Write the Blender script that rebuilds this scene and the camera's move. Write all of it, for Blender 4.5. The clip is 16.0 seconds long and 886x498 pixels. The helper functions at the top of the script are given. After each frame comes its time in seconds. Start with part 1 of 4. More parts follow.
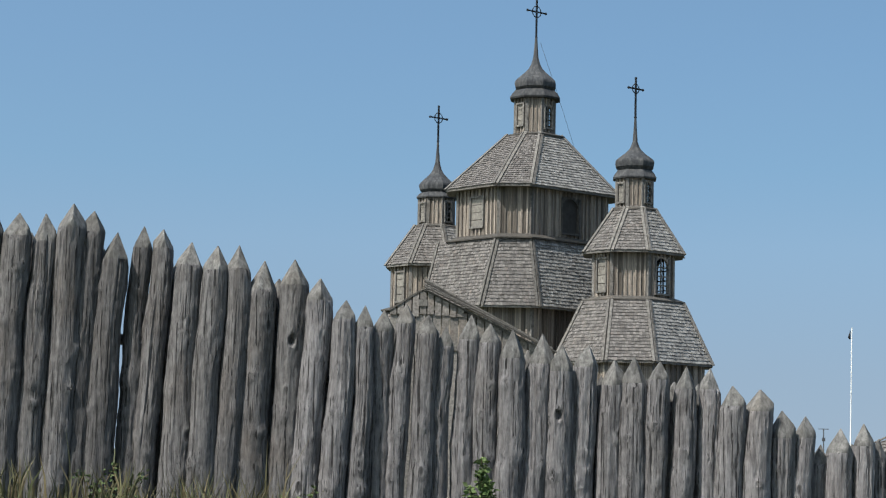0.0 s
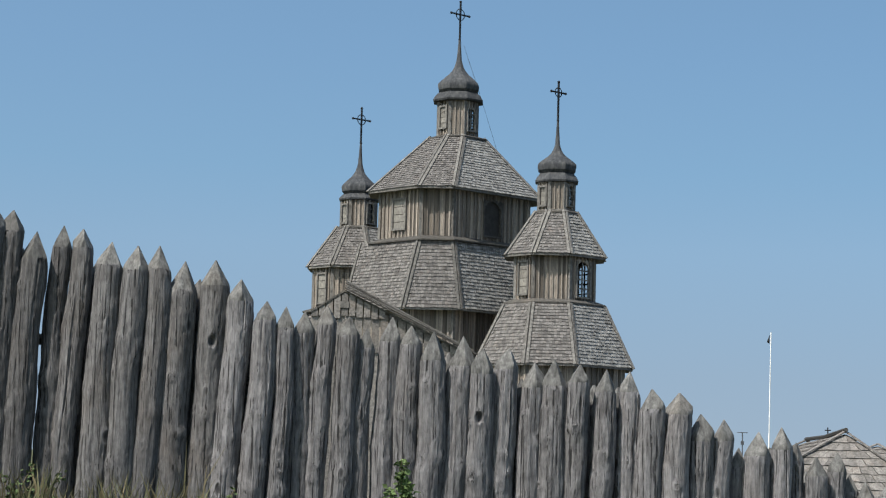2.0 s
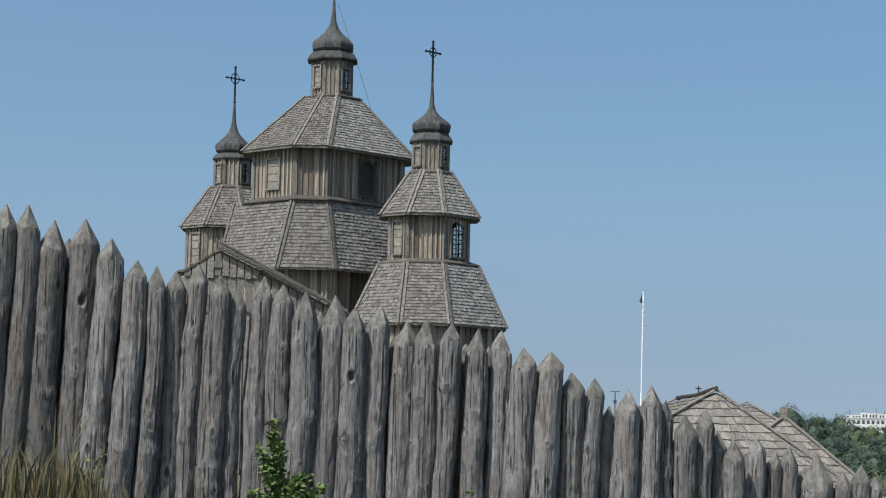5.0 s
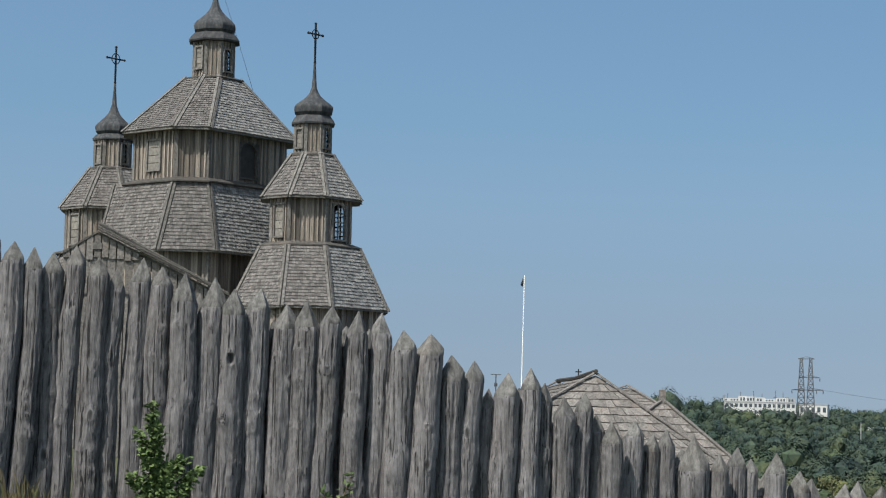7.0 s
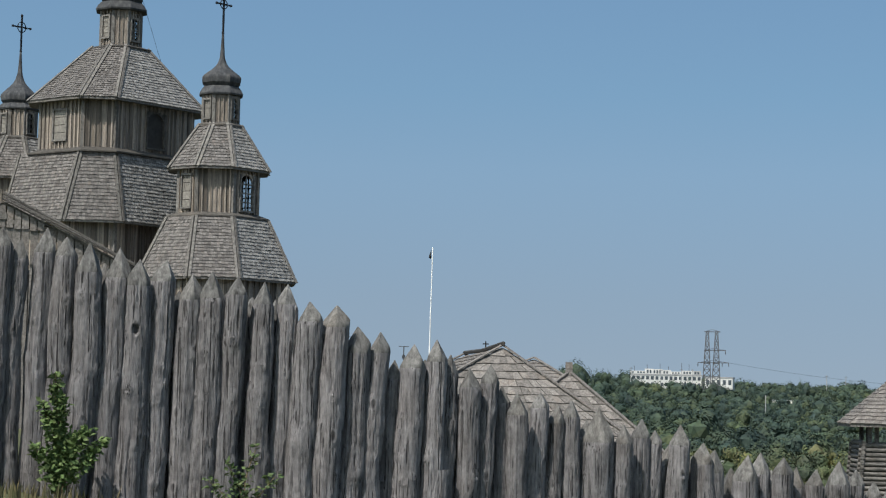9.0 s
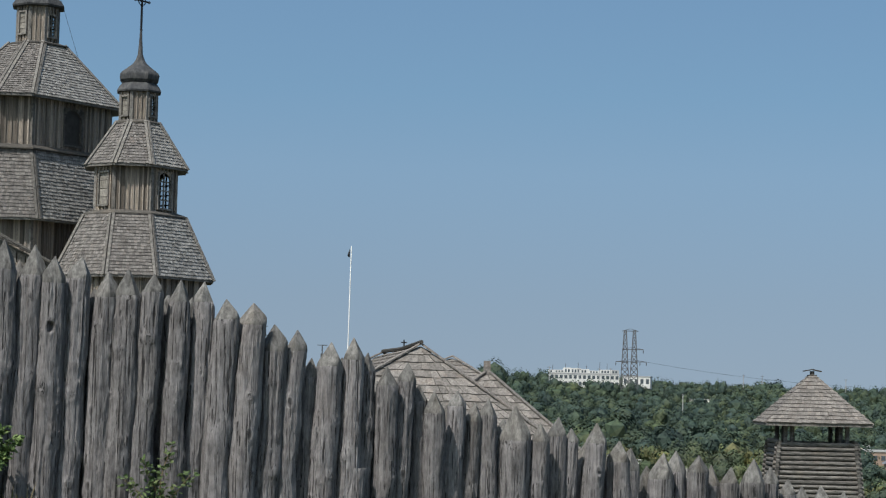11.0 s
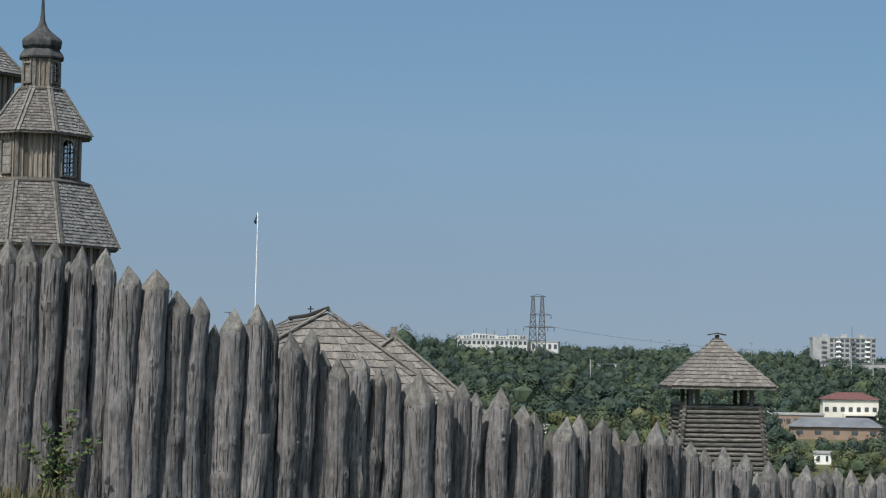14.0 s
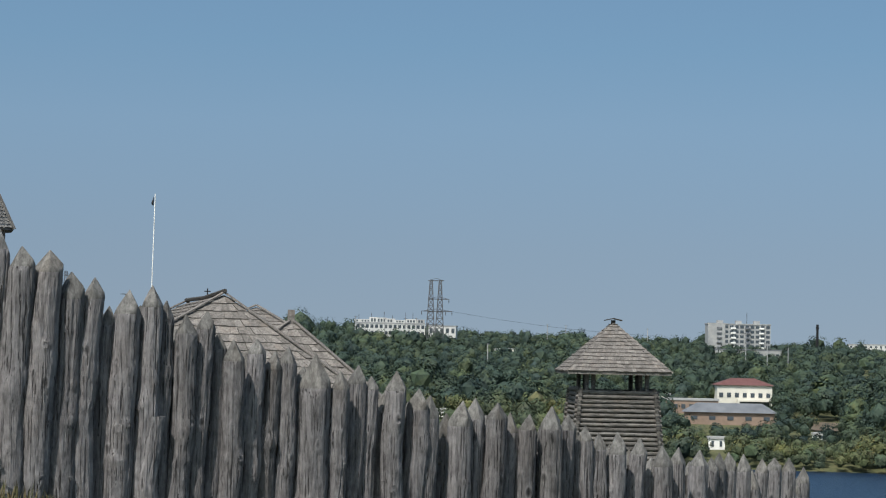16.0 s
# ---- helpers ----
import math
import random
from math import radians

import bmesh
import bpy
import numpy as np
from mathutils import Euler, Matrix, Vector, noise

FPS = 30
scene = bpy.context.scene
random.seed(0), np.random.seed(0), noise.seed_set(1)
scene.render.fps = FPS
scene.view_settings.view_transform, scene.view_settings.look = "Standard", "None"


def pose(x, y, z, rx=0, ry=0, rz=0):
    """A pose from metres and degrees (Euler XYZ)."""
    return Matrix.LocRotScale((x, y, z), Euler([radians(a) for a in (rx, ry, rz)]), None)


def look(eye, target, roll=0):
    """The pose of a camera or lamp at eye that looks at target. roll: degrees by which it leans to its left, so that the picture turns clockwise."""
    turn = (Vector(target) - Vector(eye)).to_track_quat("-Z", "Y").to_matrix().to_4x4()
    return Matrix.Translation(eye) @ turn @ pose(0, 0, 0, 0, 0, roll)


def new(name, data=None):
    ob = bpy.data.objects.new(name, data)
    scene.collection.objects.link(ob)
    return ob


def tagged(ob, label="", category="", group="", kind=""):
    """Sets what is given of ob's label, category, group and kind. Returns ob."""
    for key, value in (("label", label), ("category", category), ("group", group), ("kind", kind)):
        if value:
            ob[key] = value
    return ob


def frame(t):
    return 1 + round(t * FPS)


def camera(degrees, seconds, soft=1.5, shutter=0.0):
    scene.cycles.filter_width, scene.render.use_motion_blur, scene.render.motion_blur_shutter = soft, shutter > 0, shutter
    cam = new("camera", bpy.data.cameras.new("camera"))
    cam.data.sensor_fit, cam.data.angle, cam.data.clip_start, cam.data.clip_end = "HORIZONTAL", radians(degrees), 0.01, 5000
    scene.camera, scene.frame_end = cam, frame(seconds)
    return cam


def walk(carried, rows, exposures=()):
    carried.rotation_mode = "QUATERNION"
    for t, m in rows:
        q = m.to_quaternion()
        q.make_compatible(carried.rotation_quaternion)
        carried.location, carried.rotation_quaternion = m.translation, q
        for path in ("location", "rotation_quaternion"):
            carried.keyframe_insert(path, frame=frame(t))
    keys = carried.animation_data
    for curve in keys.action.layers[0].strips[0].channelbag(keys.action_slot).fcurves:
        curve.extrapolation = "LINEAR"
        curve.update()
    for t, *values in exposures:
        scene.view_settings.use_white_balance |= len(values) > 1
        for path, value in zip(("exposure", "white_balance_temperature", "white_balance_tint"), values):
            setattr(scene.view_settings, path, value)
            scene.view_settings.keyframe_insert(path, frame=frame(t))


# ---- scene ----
# ---- camera and walk ----
cam = camera(23.67, 16.0, soft=1.2)
EYE = 1.6
# seconds, sideways, up, turn to the right, look up, roll
ROWS = [
    (0.0, -0.000, 0.000, 0.000, 6.080, 1.286),
    (0.5, -0.003, 0.005, 0.167, 6.390, 1.147),
    (1.0, -0.002, 0.006, 0.323, 6.575, 1.012),
    (1.5, 0.003, -0.001, 1.080, 6.572, 1.264),
    (2.0, 0.007, -0.002, 2.118, 6.189, 1.479),
    (2.5, 0.011, 0.001, 3.245, 6.007, 1.310),
    (3.0, 0.013, -0.003, 3.866, 5.604, 1.187),
    (3.5, 0.020, -0.005, 4.219, 5.428, 1.066),
    (6.0, 0.049, -0.014, 7.107, 5.000, 1.213),
    (6.5, 0.053, -0.013, 8.077, 4.885, 1.124),
    (7.0, 0.055, -0.015, 8.755, 4.793, 1.190),
    (7.5, 0.066, -0.019, 9.406, 4.681, 1.214),
    (8.0, 0.069, -0.017, 10.020, 4.461, 1.239),
    (8.5, 0.075, -0.020, 10.618, 4.191, 1.194),
    (9.0, 0.078, -0.021, 11.252, 4.092, 1.263),
    (11.5, 0.109, -0.031, 13.909, 4.025, 1.100),
    (12.0, 0.121, -0.033, 14.297, 3.799, 0.872),
    (12.5, 0.127, -0.039, 14.535, 3.644, 0.837),
    (13.0, 0.131, -0.038, 14.830, 3.502, 1.073),
    (13.5, 0.143, -0.035, 15.385, 3.360, 1.092),
    (14.0, 0.153, -0.045, 15.963, 3.246, 0.833),
    (14.5, 0.162, -0.048, 16.535, 3.097, 1.143),
    (15.0, 0.165, -0.046, 17.387, 3.081, 1.024),
    (15.5, 0.166, -0.048, 18.200, 3.031, 1.271),
    (16.0, 0.170, -0.045, 18.723, 2.857, 1.216),
]
walk(cam, [(t, pose(x, 0, EYE + z, 0, 0, -yaw) @ pose(0, 0, 0, 90 + up) @ pose(0, 0, 0, 0, 0, roll))
           for t, x, z, yaw, up, roll in ROWS], [(0.0, 0.12), (6.0, -0.03), (16.0, -0.25)])

# ---- sky and sun ----
SUN_EL, SUN_AZ = 54.0, 227.5          # azimuth clockwise from +y
world = bpy.data.worlds.new("sky")
scene.world = world
world.use_nodes = True
wn = world.node_tree.nodes
sky = wn.new("ShaderNodeTexSky")
sky.sky_type = "NISHITA"
sky.sun_disc = False
sky.sun_elevation, sky.sun_rotation = radians(SUN_EL), radians(SUN_AZ)
sky.altitude, sky.air_density, sky.dust_density, sky.ozone_density = 50, 1.0, 2.6, 1.6
lift = wn.new("ShaderNodeVectorMath")      # a clear sky with little of the pale rim
lift.inputs[1].default_value = (0, 0, 0.20)
world.node_tree.links.new(wn.new("ShaderNodeTexCoord").outputs["Generated"], lift.inputs[0])
level = wn.new("ShaderNodeVectorMath")
level.operation = "NORMALIZE"
world.node_tree.links.new(lift.outputs[0], level.inputs[0])
world.node_tree.links.new(level.outputs[0], sky.inputs[0])
cast = wn.new("ShaderNodeMix")              # an even tint, tuned to take the violet out of the blue
cast.data_type, cast.blend_type = "RGBA", "MULTIPLY"
cast.inputs[0].default_value, cast.inputs[7].default_value = 1.0, (0.91, 1.0, 0.968, 1)
world.node_tree.links.new(sky.outputs[0], cast.inputs[6])
haze = wn.new("ShaderNodeValToRGB")         # greyer and duller low over the horizon
stops = ((0.0, (1.0, 0.80, 0.72)), (0.049, (1.026, 0.88, 0.80)), (0.108, (1.054, 1.016, 0.954)), (0.145, (0.965, 1.027, 0.992)), (0.20, (0.945, 1.02, 1.02)))
while len(haze.color_ramp.elements) < len(stops):
    haze.color_ramp.elements.new(0.5)
for el, (at, tint) in zip(haze.color_ramp.elements, stops):
    el.position, el.color = at, (*tint, 1)
rise = wn.new("ShaderNodeSeparateXYZ")
world.node_tree.links.new(wn.new("ShaderNodeTexCoord").outputs["Generated"], rise.inputs[0])
world.node_tree.links.new(rise.outputs[2], haze.inputs[0])
thick = wn.new("ShaderNodeMix")
thick.data_type, thick.blend_type = "RGBA", "MULTIPLY"
thick.inputs[0].default_value = 1.0
world.node_tree.links.new(cast.outputs[2], thick.inputs[6])
world.node_tree.links.new(haze.outputs[0], thick.inputs[7])
world.node_tree.links.new(thick.outputs[2], wn["Background"].inputs[0])
wn["Background"].inputs[1].default_value = 0.165
sun = new("sun", bpy.data.lights.new("sun", "SUN"))
sun.data.energy, sun.data.angle, sun.data.color = 5.7, radians(0.5), (1.0, 0.95, 0.88)
sd = Vector((math.sin(radians(SUN_AZ)) * math.cos(radians(SUN_EL)), math.cos(radians(SUN_AZ)) * math.cos(radians(SUN_EL)), math.sin(radians(SUN_EL))))
sun.matrix_world = look(sd * 50, (0, 0, 0))


# ---- materials ----
def nodes_of(name, rough=0.85, metal=0.0):
    m = bpy.data.materials.new(name)
    m.use_nodes = True
    b = m.node_tree.nodes["Principled BSDF"]
    b.inputs["Roughness"].default_value, b.inputs["Metallic"].default_value = rough, metal
    b.inputs["Specular IOR Level"].default_value = 0.25
    return m, m.node_tree, b


def node(nt, kind, **values):
    n = nt.nodes.new("ShaderNode" + kind)
    for k, v in values.items():
        n.inputs[k].default_value = v
    return n


def ramp(nt, source, stops):
    r = nt.nodes.new("ShaderNodeValToRGB")
    e = r.color_ramp.elements
    while len(e) < len(stops):
        e.new(0.5)
    for el, (p, c) in zip(e, stops):
        el.position, el.color = p, (*c, 1)
    nt.links.new(source, r.inputs[0])
    return r.outputs[0]


def mix(nt, a, b, fac, mode="MIX"):
    n = nt.nodes.new("ShaderNodeMix")
    n.data_type, n.blend_type = "RGBA", mode
    for socket, value in ((n.inputs[0], fac), (n.inputs[6], a), (n.inputs[7], b)):
        if isinstance(value, bpy.types.NodeSocket):
            nt.links.new(value, socket)
        elif isinstance(value, tuple):
            socket.default_value = (*value, 1)
        else:
            socket.default_value = value
    return n.outputs[2]


def noise_at(nt, stretch, scale, detail=6, rough=0.6, seed=None, turn=None):
    co = nt.nodes.new("ShaderNodeTexCoord")
    mp = nt.nodes.new("ShaderNodeMapping")
    mp.inputs["Scale"].default_value = stretch
    if turn:
        mp.inputs["Rotation"].default_value = turn
    nt.links.new(co.outputs["Object"], mp.inputs[0])
    n = nt.nodes.new("ShaderNodeTexNoise")
    n.noise_dimensions = "4D"
    n.inputs["Scale"].default_value, n.inputs["Detail"].default_value, n.inputs["Roughness"].default_value = scale, detail, rough
    nt.links.new(mp.outputs[0], n.inputs["Vector"])
    if seed is not None:
        mu = nt.nodes.new("ShaderNodeMath")
        mu.operation = "MULTIPLY"
        mu.inputs[1].default_value = 37.0
        nt.links.new(seed, mu.inputs[0])
        nt.links.new(mu.outputs[0], n.inputs["W"])
    return n.outputs[0]


def bumped(nt, b, height, strength, distance):
    n = nt.nodes.new("ShaderNodeBump")
    n.inputs["Strength"].default_value, n.inputs["Distance"].default_value = strength, distance
    nt.links.new(height, n.inputs["Height"])
    nt.links.new(n.outputs[0], b.inputs["Normal"])


def wood(name, dark, mid, light, stretch=(9, 9, 0.7), stain=(0.30, 0.24, 0.18), stained=0.35, islands=False, vary=0.5, bump=0.5, dist=0.02, cracks=True, knots=False, fine_grain=False):
    m, nt, b = nodes_of(name, 0.85)
    if islands:
        rnd = nt.nodes.new("ShaderNodeNewGeometry").outputs["Random Per Island"]
    else:
        rnd = nt.nodes.new("ShaderNodeObjectInfo").outputs["Random"]
    grain = noise_at(nt, stretch, 3.0, 8, 0.65, rnd)
    col = ramp(nt, grain, [(0.36, dark), (0.5, mid), (0.66, light)])
    blot = noise_at(nt, (1.3, 1.3, 0.8), 1.4, 5, 0.6, rnd)
    col = mix(nt, col, stain, ramp(nt, blot, [(0.52, (0, 0, 0)), (0.8, (stained,) * 3)]))
    if cracks:
        fine = noise_at(nt, (stretch[0] * 2.6, stretch[1] * 2.6, stretch[2] * 0.6), 3.0, 3, 0.5, rnd)
        col = mix(nt, col, tuple(0.25 * c for c in dark), ramp(nt, fine, [(0.33, (0.85,) * 3), (0.39, (0, 0, 0))]))
    if fine_grain:
        thin = noise_at(nt, (30, 30, 1.8), 3.0, 4, 0.65, rnd)
        col = mix(nt, col, ramp(nt, thin, [(0.36, (0.80,) * 3), (0.5, (1.0,) * 3), (0.64, (1.16,) * 3)]), 1.0, "MULTIPLY")
        spots = noise_at(nt, (9, 9, 5), 2.0, 5, 0.7, rnd)
        col = mix(nt, col, ramp(nt, spots, [(0.34, (0.7,) * 3), (0.5, (1.0,) * 3), (0.66, (1.22,) * 3)]), 1.0, "MULTIPLY")
    if knots:
        co = nt.nodes.new("ShaderNodeTexCoord")
        mp = nt.nodes.new("ShaderNodeMapping")
        mp.inputs["Scale"].default_value = (4.5, 4.5, 2.6)
        nt.links.new(co.outputs["Object"], mp.inputs[0])
        vo = nt.nodes.new("ShaderNodeTexVoronoi")
        vo.voronoi_dimensions = "4D"
        vo.inputs["Scale"].default_value = 1.0
        nt.links.new(mp.outputs[0], vo.inputs["Vector"])
        mu = nt.nodes.new("ShaderNodeMath")
        mu.operation = "MULTIPLY"
        mu.inputs[1].default_value = 61.0
        nt.links.new(rnd, mu.inputs[0])
        nt.links.new(mu.outputs[0], vo.inputs["W"])
        col = mix(nt, col, tuple(0.35 * c for c in dark), ramp(nt, vo.outputs["Distance"], [(0.10, (0.95,) * 3), (0.20, (0, 0, 0))]))
        col = mix(nt, col, light, ramp(nt, vo.outputs["Distance"], [(0.17, (0, 0, 0)), (0.22, (0.55,) * 3), (0.30, (0, 0, 0))]))
        checks = noise_at(nt, (26, 26, 0.45), 2.0, 2, 0.5, rnd)
        col = mix(nt, col, tuple(0.2 * c for c in dark), ramp(nt, checks, [(0.35, (0.95,) * 3), (0.39, (0, 0, 0))]))
    tone = ramp(nt, rnd, [(0.0, (1 - vary * 0.5,) * 3), (1.0, (1 + vary * 0.3,) * 3)])
    col = mix(nt, col, tone, 1.0, "MULTIPLY")
    nt.links.new(col, b.inputs["Base Color"])
    if fine_grain:
        # checks and ridges along the grain stand out of the broad relief
        ridge = mix(nt, ramp(nt, thin, [(0.36, (0,) * 3), (0.64, (1,) * 3)]), ramp(nt, spots, [(0.3, (0,) * 3), (0.7, (1,) * 3)]), 0.5)
        grain = mix(nt, grain, ridge, 0.4)
    if knots:
        lump = ramp(nt, vo.outputs["Distance"], [(0.0, (0.1,) * 3), (0.10, (0.15,) * 3), (0.20, (1.0,) * 3), (0.36, (0.3,) * 3), (0.5, (0.25,) * 3)])
        split = ramp(nt, checks, [(0.35, (0,) * 3), (0.41, (1,) * 3)])
        grain = mix(nt, mix(nt, grain, lump, 0.4), split, 0.25)
    bumped(nt, b, grain, bump, dist)
    return m


def plain(name, a, c, scale=3.0, rough=0.8, metal=0.0, bump=0.2, dist=0.01, stretch=(1, 1, 1)):
    m, nt, b = nodes_of(name, rough, metal)
    n = noise_at(nt, stretch, scale, 6, 0.6)
    nt.links.new(ramp(nt, n, [(0.3, a), (0.7, c)]), b.inputs["Base Color"])
    bumped(nt, b, n, bump, dist)
    return m


def leafy(name, tones, scale, bump=0.0, dist=0.3, patches=0.0, crown=0.0):
    m, nt, b = nodes_of(name, 0.7)
    rnd = nt.nodes.new("ShaderNodeNewGeometry").outputs["Random Per Island"]
    col = ramp(nt, rnd, [(i / (len(tones) - 1), c) for i, c in enumerate(tones)])
    n = noise_at(nt, (1, 1, 1), scale, 5, 0.7)
    col = mix(nt, col, ramp(nt, n, [(0.35, (0.65,) * 3), (0.65, (1.25,) * 3)]), 1.0, "MULTIPLY")
    if patches:
        big = noise_at(nt, (1, 1, 1), patches, 3, 0.6)
        col = mix(nt, col, ramp(nt, big, [(0.36, (0.62, 0.66, 0.72)), (0.5, (1.0,) * 3), (0.64, (1.45, 1.35, 1.1))]), 1.0, "MULTIPLY")
    if crown:
        # every tree has a green of its own
        vo = nt.nodes.new("ShaderNodeTexVoronoi")
        vo.inputs["Scale"].default_value = crown
        nt.links.new(nt.nodes.new("ShaderNodeTexCoord").outputs["Object"], vo.inputs["Vector"])
        sep = nt.nodes.new("ShaderNodeSeparateColor")
        nt.links.new(vo.outputs["Color"], sep.inputs[0])
        col = mix(nt, col, ramp(nt, sep.outputs[0], [(0.0, (0.66, 0.74, 0.90)), (0.45, (0.86, 0.91, 0.92)), (0.8, (1.05, 1.0, 0.86)), (1.0, (1.3, 1.12, 0.85))]), 1.0, "MULTIPLY")
    nt.links.new(col, b.inputs["Base Color"])
    if bump:
        bumped(nt, b, n, bump, dist)
    return m


M_POST = wood("weathered_log", (0.104, 0.099, 0.101), (0.164, 0.157, 0.160), (0.224, 0.216, 0.219), stretch=(9, 9, 0.7), stained=0.5, stain=(0.125, 0.104, 0.090), vary=0.45, bump=1.0, dist=0.05, knots=True, fine_grain=True)
M_DARKPOST = wood("dark_brown_log", (0.070, 0.067, 0.067), (0.116, 0.111, 0.111), (0.170, 0.163, 0.162), stretch=(9, 9, 0.6), stained=0.7, stain=(0.082, 0.064, 0.050), vary=0.45, bump=1.0, dist=0.05, knots=True, fine_grain=True)
M_HEWN = wood("hewn_wood", (0.066, 0.063, 0.060), (0.120, 0.117, 0.112), (0.188, 0.183, 0.176), stretch=(7, 7, 1.4), stained=0.5, stain=(0.13, 0.105, 0.08), cracks=False, fine_grain=True)
M_PLANK = wood("weathered_plank", (0.085, 0.074, 0.066), (0.210, 0.182, 0.157), (0.40, 0.343, 0.285), stretch=(3.2, 3.2, 1.0), stained=0.6, stain=(0.42, 0.33, 0.23), vary=1.3, bump=0.4)
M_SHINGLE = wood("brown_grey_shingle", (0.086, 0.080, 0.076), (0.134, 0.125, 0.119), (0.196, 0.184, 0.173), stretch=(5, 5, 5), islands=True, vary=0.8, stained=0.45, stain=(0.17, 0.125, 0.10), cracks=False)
# shingle copy for faces 0 and 1: greyer, brightness put into the colour
M_BRIGHT_SHINGLE = wood("brightened_grey_shingle", (0.140, 0.136, 0.131), (0.212, 0.206, 0.197), (0.295, 0.287, 0.273), stretch=(5, 5, 5), islands=True, vary=0.8, stained=0.25, stain=(0.24, 0.22, 0.19), cracks=False)
M_BOARD = wood("grey_board", (0.085, 0.080, 0.075), (0.145, 0.137, 0.127), (0.215, 0.203, 0.188), stretch=(3, 3, 3), vary=0.6, stained=0.2)
M_ROOFPLANK = wood("roof_board", (0.092, 0.085, 0.079), (0.160, 0.147, 0.137), (0.245, 0.227, 0.211), stretch=(5, 5, 5), islands=True, vary=0.6, stained=0.3, stain=(0.30, 0.22, 0.16), cracks=False)
M_ROOFBOARD = wood("roof_board_piece", (0.092, 0.085, 0.079), (0.160, 0.147, 0.137), (0.245, 0.227, 0.211), stretch=(5, 5, 5), vary=0.6, stained=0.3, stain=(0.30, 0.22, 0.16), cracks=False)
# grey_board darkened: shade on drip roofs and between laps put into the colour
M_SHADE_TRIM = wood("shade_darkened_trim", (0.042, 0.039, 0.036), (0.072, 0.067, 0.061), (0.115, 0.107, 0.098), stretch=(3, 3, 3), vary=0.5, stained=0.2)
M_LOG = wood("dark_log", (0.040, 0.038, 0.036), (0.108, 0.102, 0.096), (0.215, 0.205, 0.193), stretch=(0.8, 7, 7), vary=0.7, stained=0.3)
M_DOME = wood("dome_sheathing", (0.028, 0.030, 0.033), (0.047, 0.049, 0.053), (0.088, 0.089, 0.090), stretch=(3, 3, 1.2), stained=0.3, stain=(0.17, 0.16, 0.14), cracks=False)
# near-black: shade behind planks, boards and logs put into the colour; also dark caps
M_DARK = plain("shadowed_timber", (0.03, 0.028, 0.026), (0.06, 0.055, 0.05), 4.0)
M_IRON = plain("wrought_iron", (0.02, 0.02, 0.022), (0.04, 0.04, 0.042), 6.0, 0.5, 0.6)
M_WHITE = plain("white_paint", (0.70, 0.70, 0.68), (0.82, 0.82, 0.80), 0.8, 0.6)
M_GLASS, _nt, _b = nodes_of("window_glass", 0.05)
_b.inputs["Transmission Weight"].default_value = 1.0
_b.inputs["IOR"].default_value = 1.05
M_SHUTTER = wood("shutter_board", (0.13, 0.122, 0.11), (0.19, 0.178, 0.16), (0.26, 0.243, 0.215), stretch=(3, 3, 3), stained=0.1)
M_GROUND = plain("dry_meadow", (0.055, 0.068, 0.03), (0.115, 0.11, 0.055), 0.35, 0.95, bump=0.4, dist=0.05)
# greens kept dull and bluish: distance haze is put into the base colour
M_FOREST = leafy("far_foliage", [(0.035, 0.056, 0.042), (0.039, 0.060, 0.043), (0.043, 0.064, 0.042), (0.036, 0.058, 0.047)], 0.5, patches=0.05, crown=0.085)
M_LEAF = leafy("fresh_leaf", [(0.052, 0.092, 0.028), (0.085, 0.135, 0.044), (0.14, 0.19, 0.072), (0.062, 0.10, 0.032)], 6.0)
M_WEED = leafy("dull_leaf", [(0.05, 0.085, 0.03), (0.08, 0.12, 0.045), (0.12, 0.14, 0.06)], 6.0)
M_STRAW = leafy("dry_grass", [(0.075, 0.062, 0.034), (0.12, 0.098, 0.05), (0.06, 0.07, 0.03), (0.10, 0.088, 0.045)], 6.0)
M_STEM = plain("green_brown_stem", (0.09, 0.07, 0.04), (0.15, 0.12, 0.07), 9.0)
M_WATER, _nt, _b = nodes_of("river_water", 0.3)
_b.inputs["Base Color"].default_value = (0.008, 0.022, 0.05, 1)
bumped(_nt, _b, noise_at(_nt, (1, 0.5, 1), 0.5, 6, 0.7), 1.0, 1.0)
M_WHITEWASH = plain("stained_whitewash", (0.46, 0.46, 0.45), (0.64, 0.64, 0.62), 0.12)
M_RENDERED = plain("pale_render", (0.54, 0.52, 0.46), (0.70, 0.675, 0.61), 0.15)
M_PANEL = plain("concrete_panel", (0.24, 0.25, 0.26), (0.38, 0.38, 0.375), 0.2)
M_BRICK = plain("orange_brick", (0.20, 0.145, 0.115), (0.29, 0.215, 0.17), 0.3)
M_REDROOF = plain("red_roof_sheet", (0.105, 0.048, 0.047), (0.150, 0.072, 0.068), 0.5)
M_GREYROOF = plain("grey_roof_felt", (0.10, 0.11, 0.125), (0.17, 0.18, 0.20), 0.2)
M_WINDOW = plain("dark_window", (0.03, 0.04, 0.05), (0.10, 0.12, 0.14), 0.4, 0.2)
M_STEEL = plain("weathered_steel", (0.06, 0.063, 0.068), (0.11, 0.115, 0.12), 0.5, 0.6, 0.3)
M_SOIL = plain("bare_soil", (0.085, 0.068, 0.048), (0.145, 0.112, 0.08), 0.2)


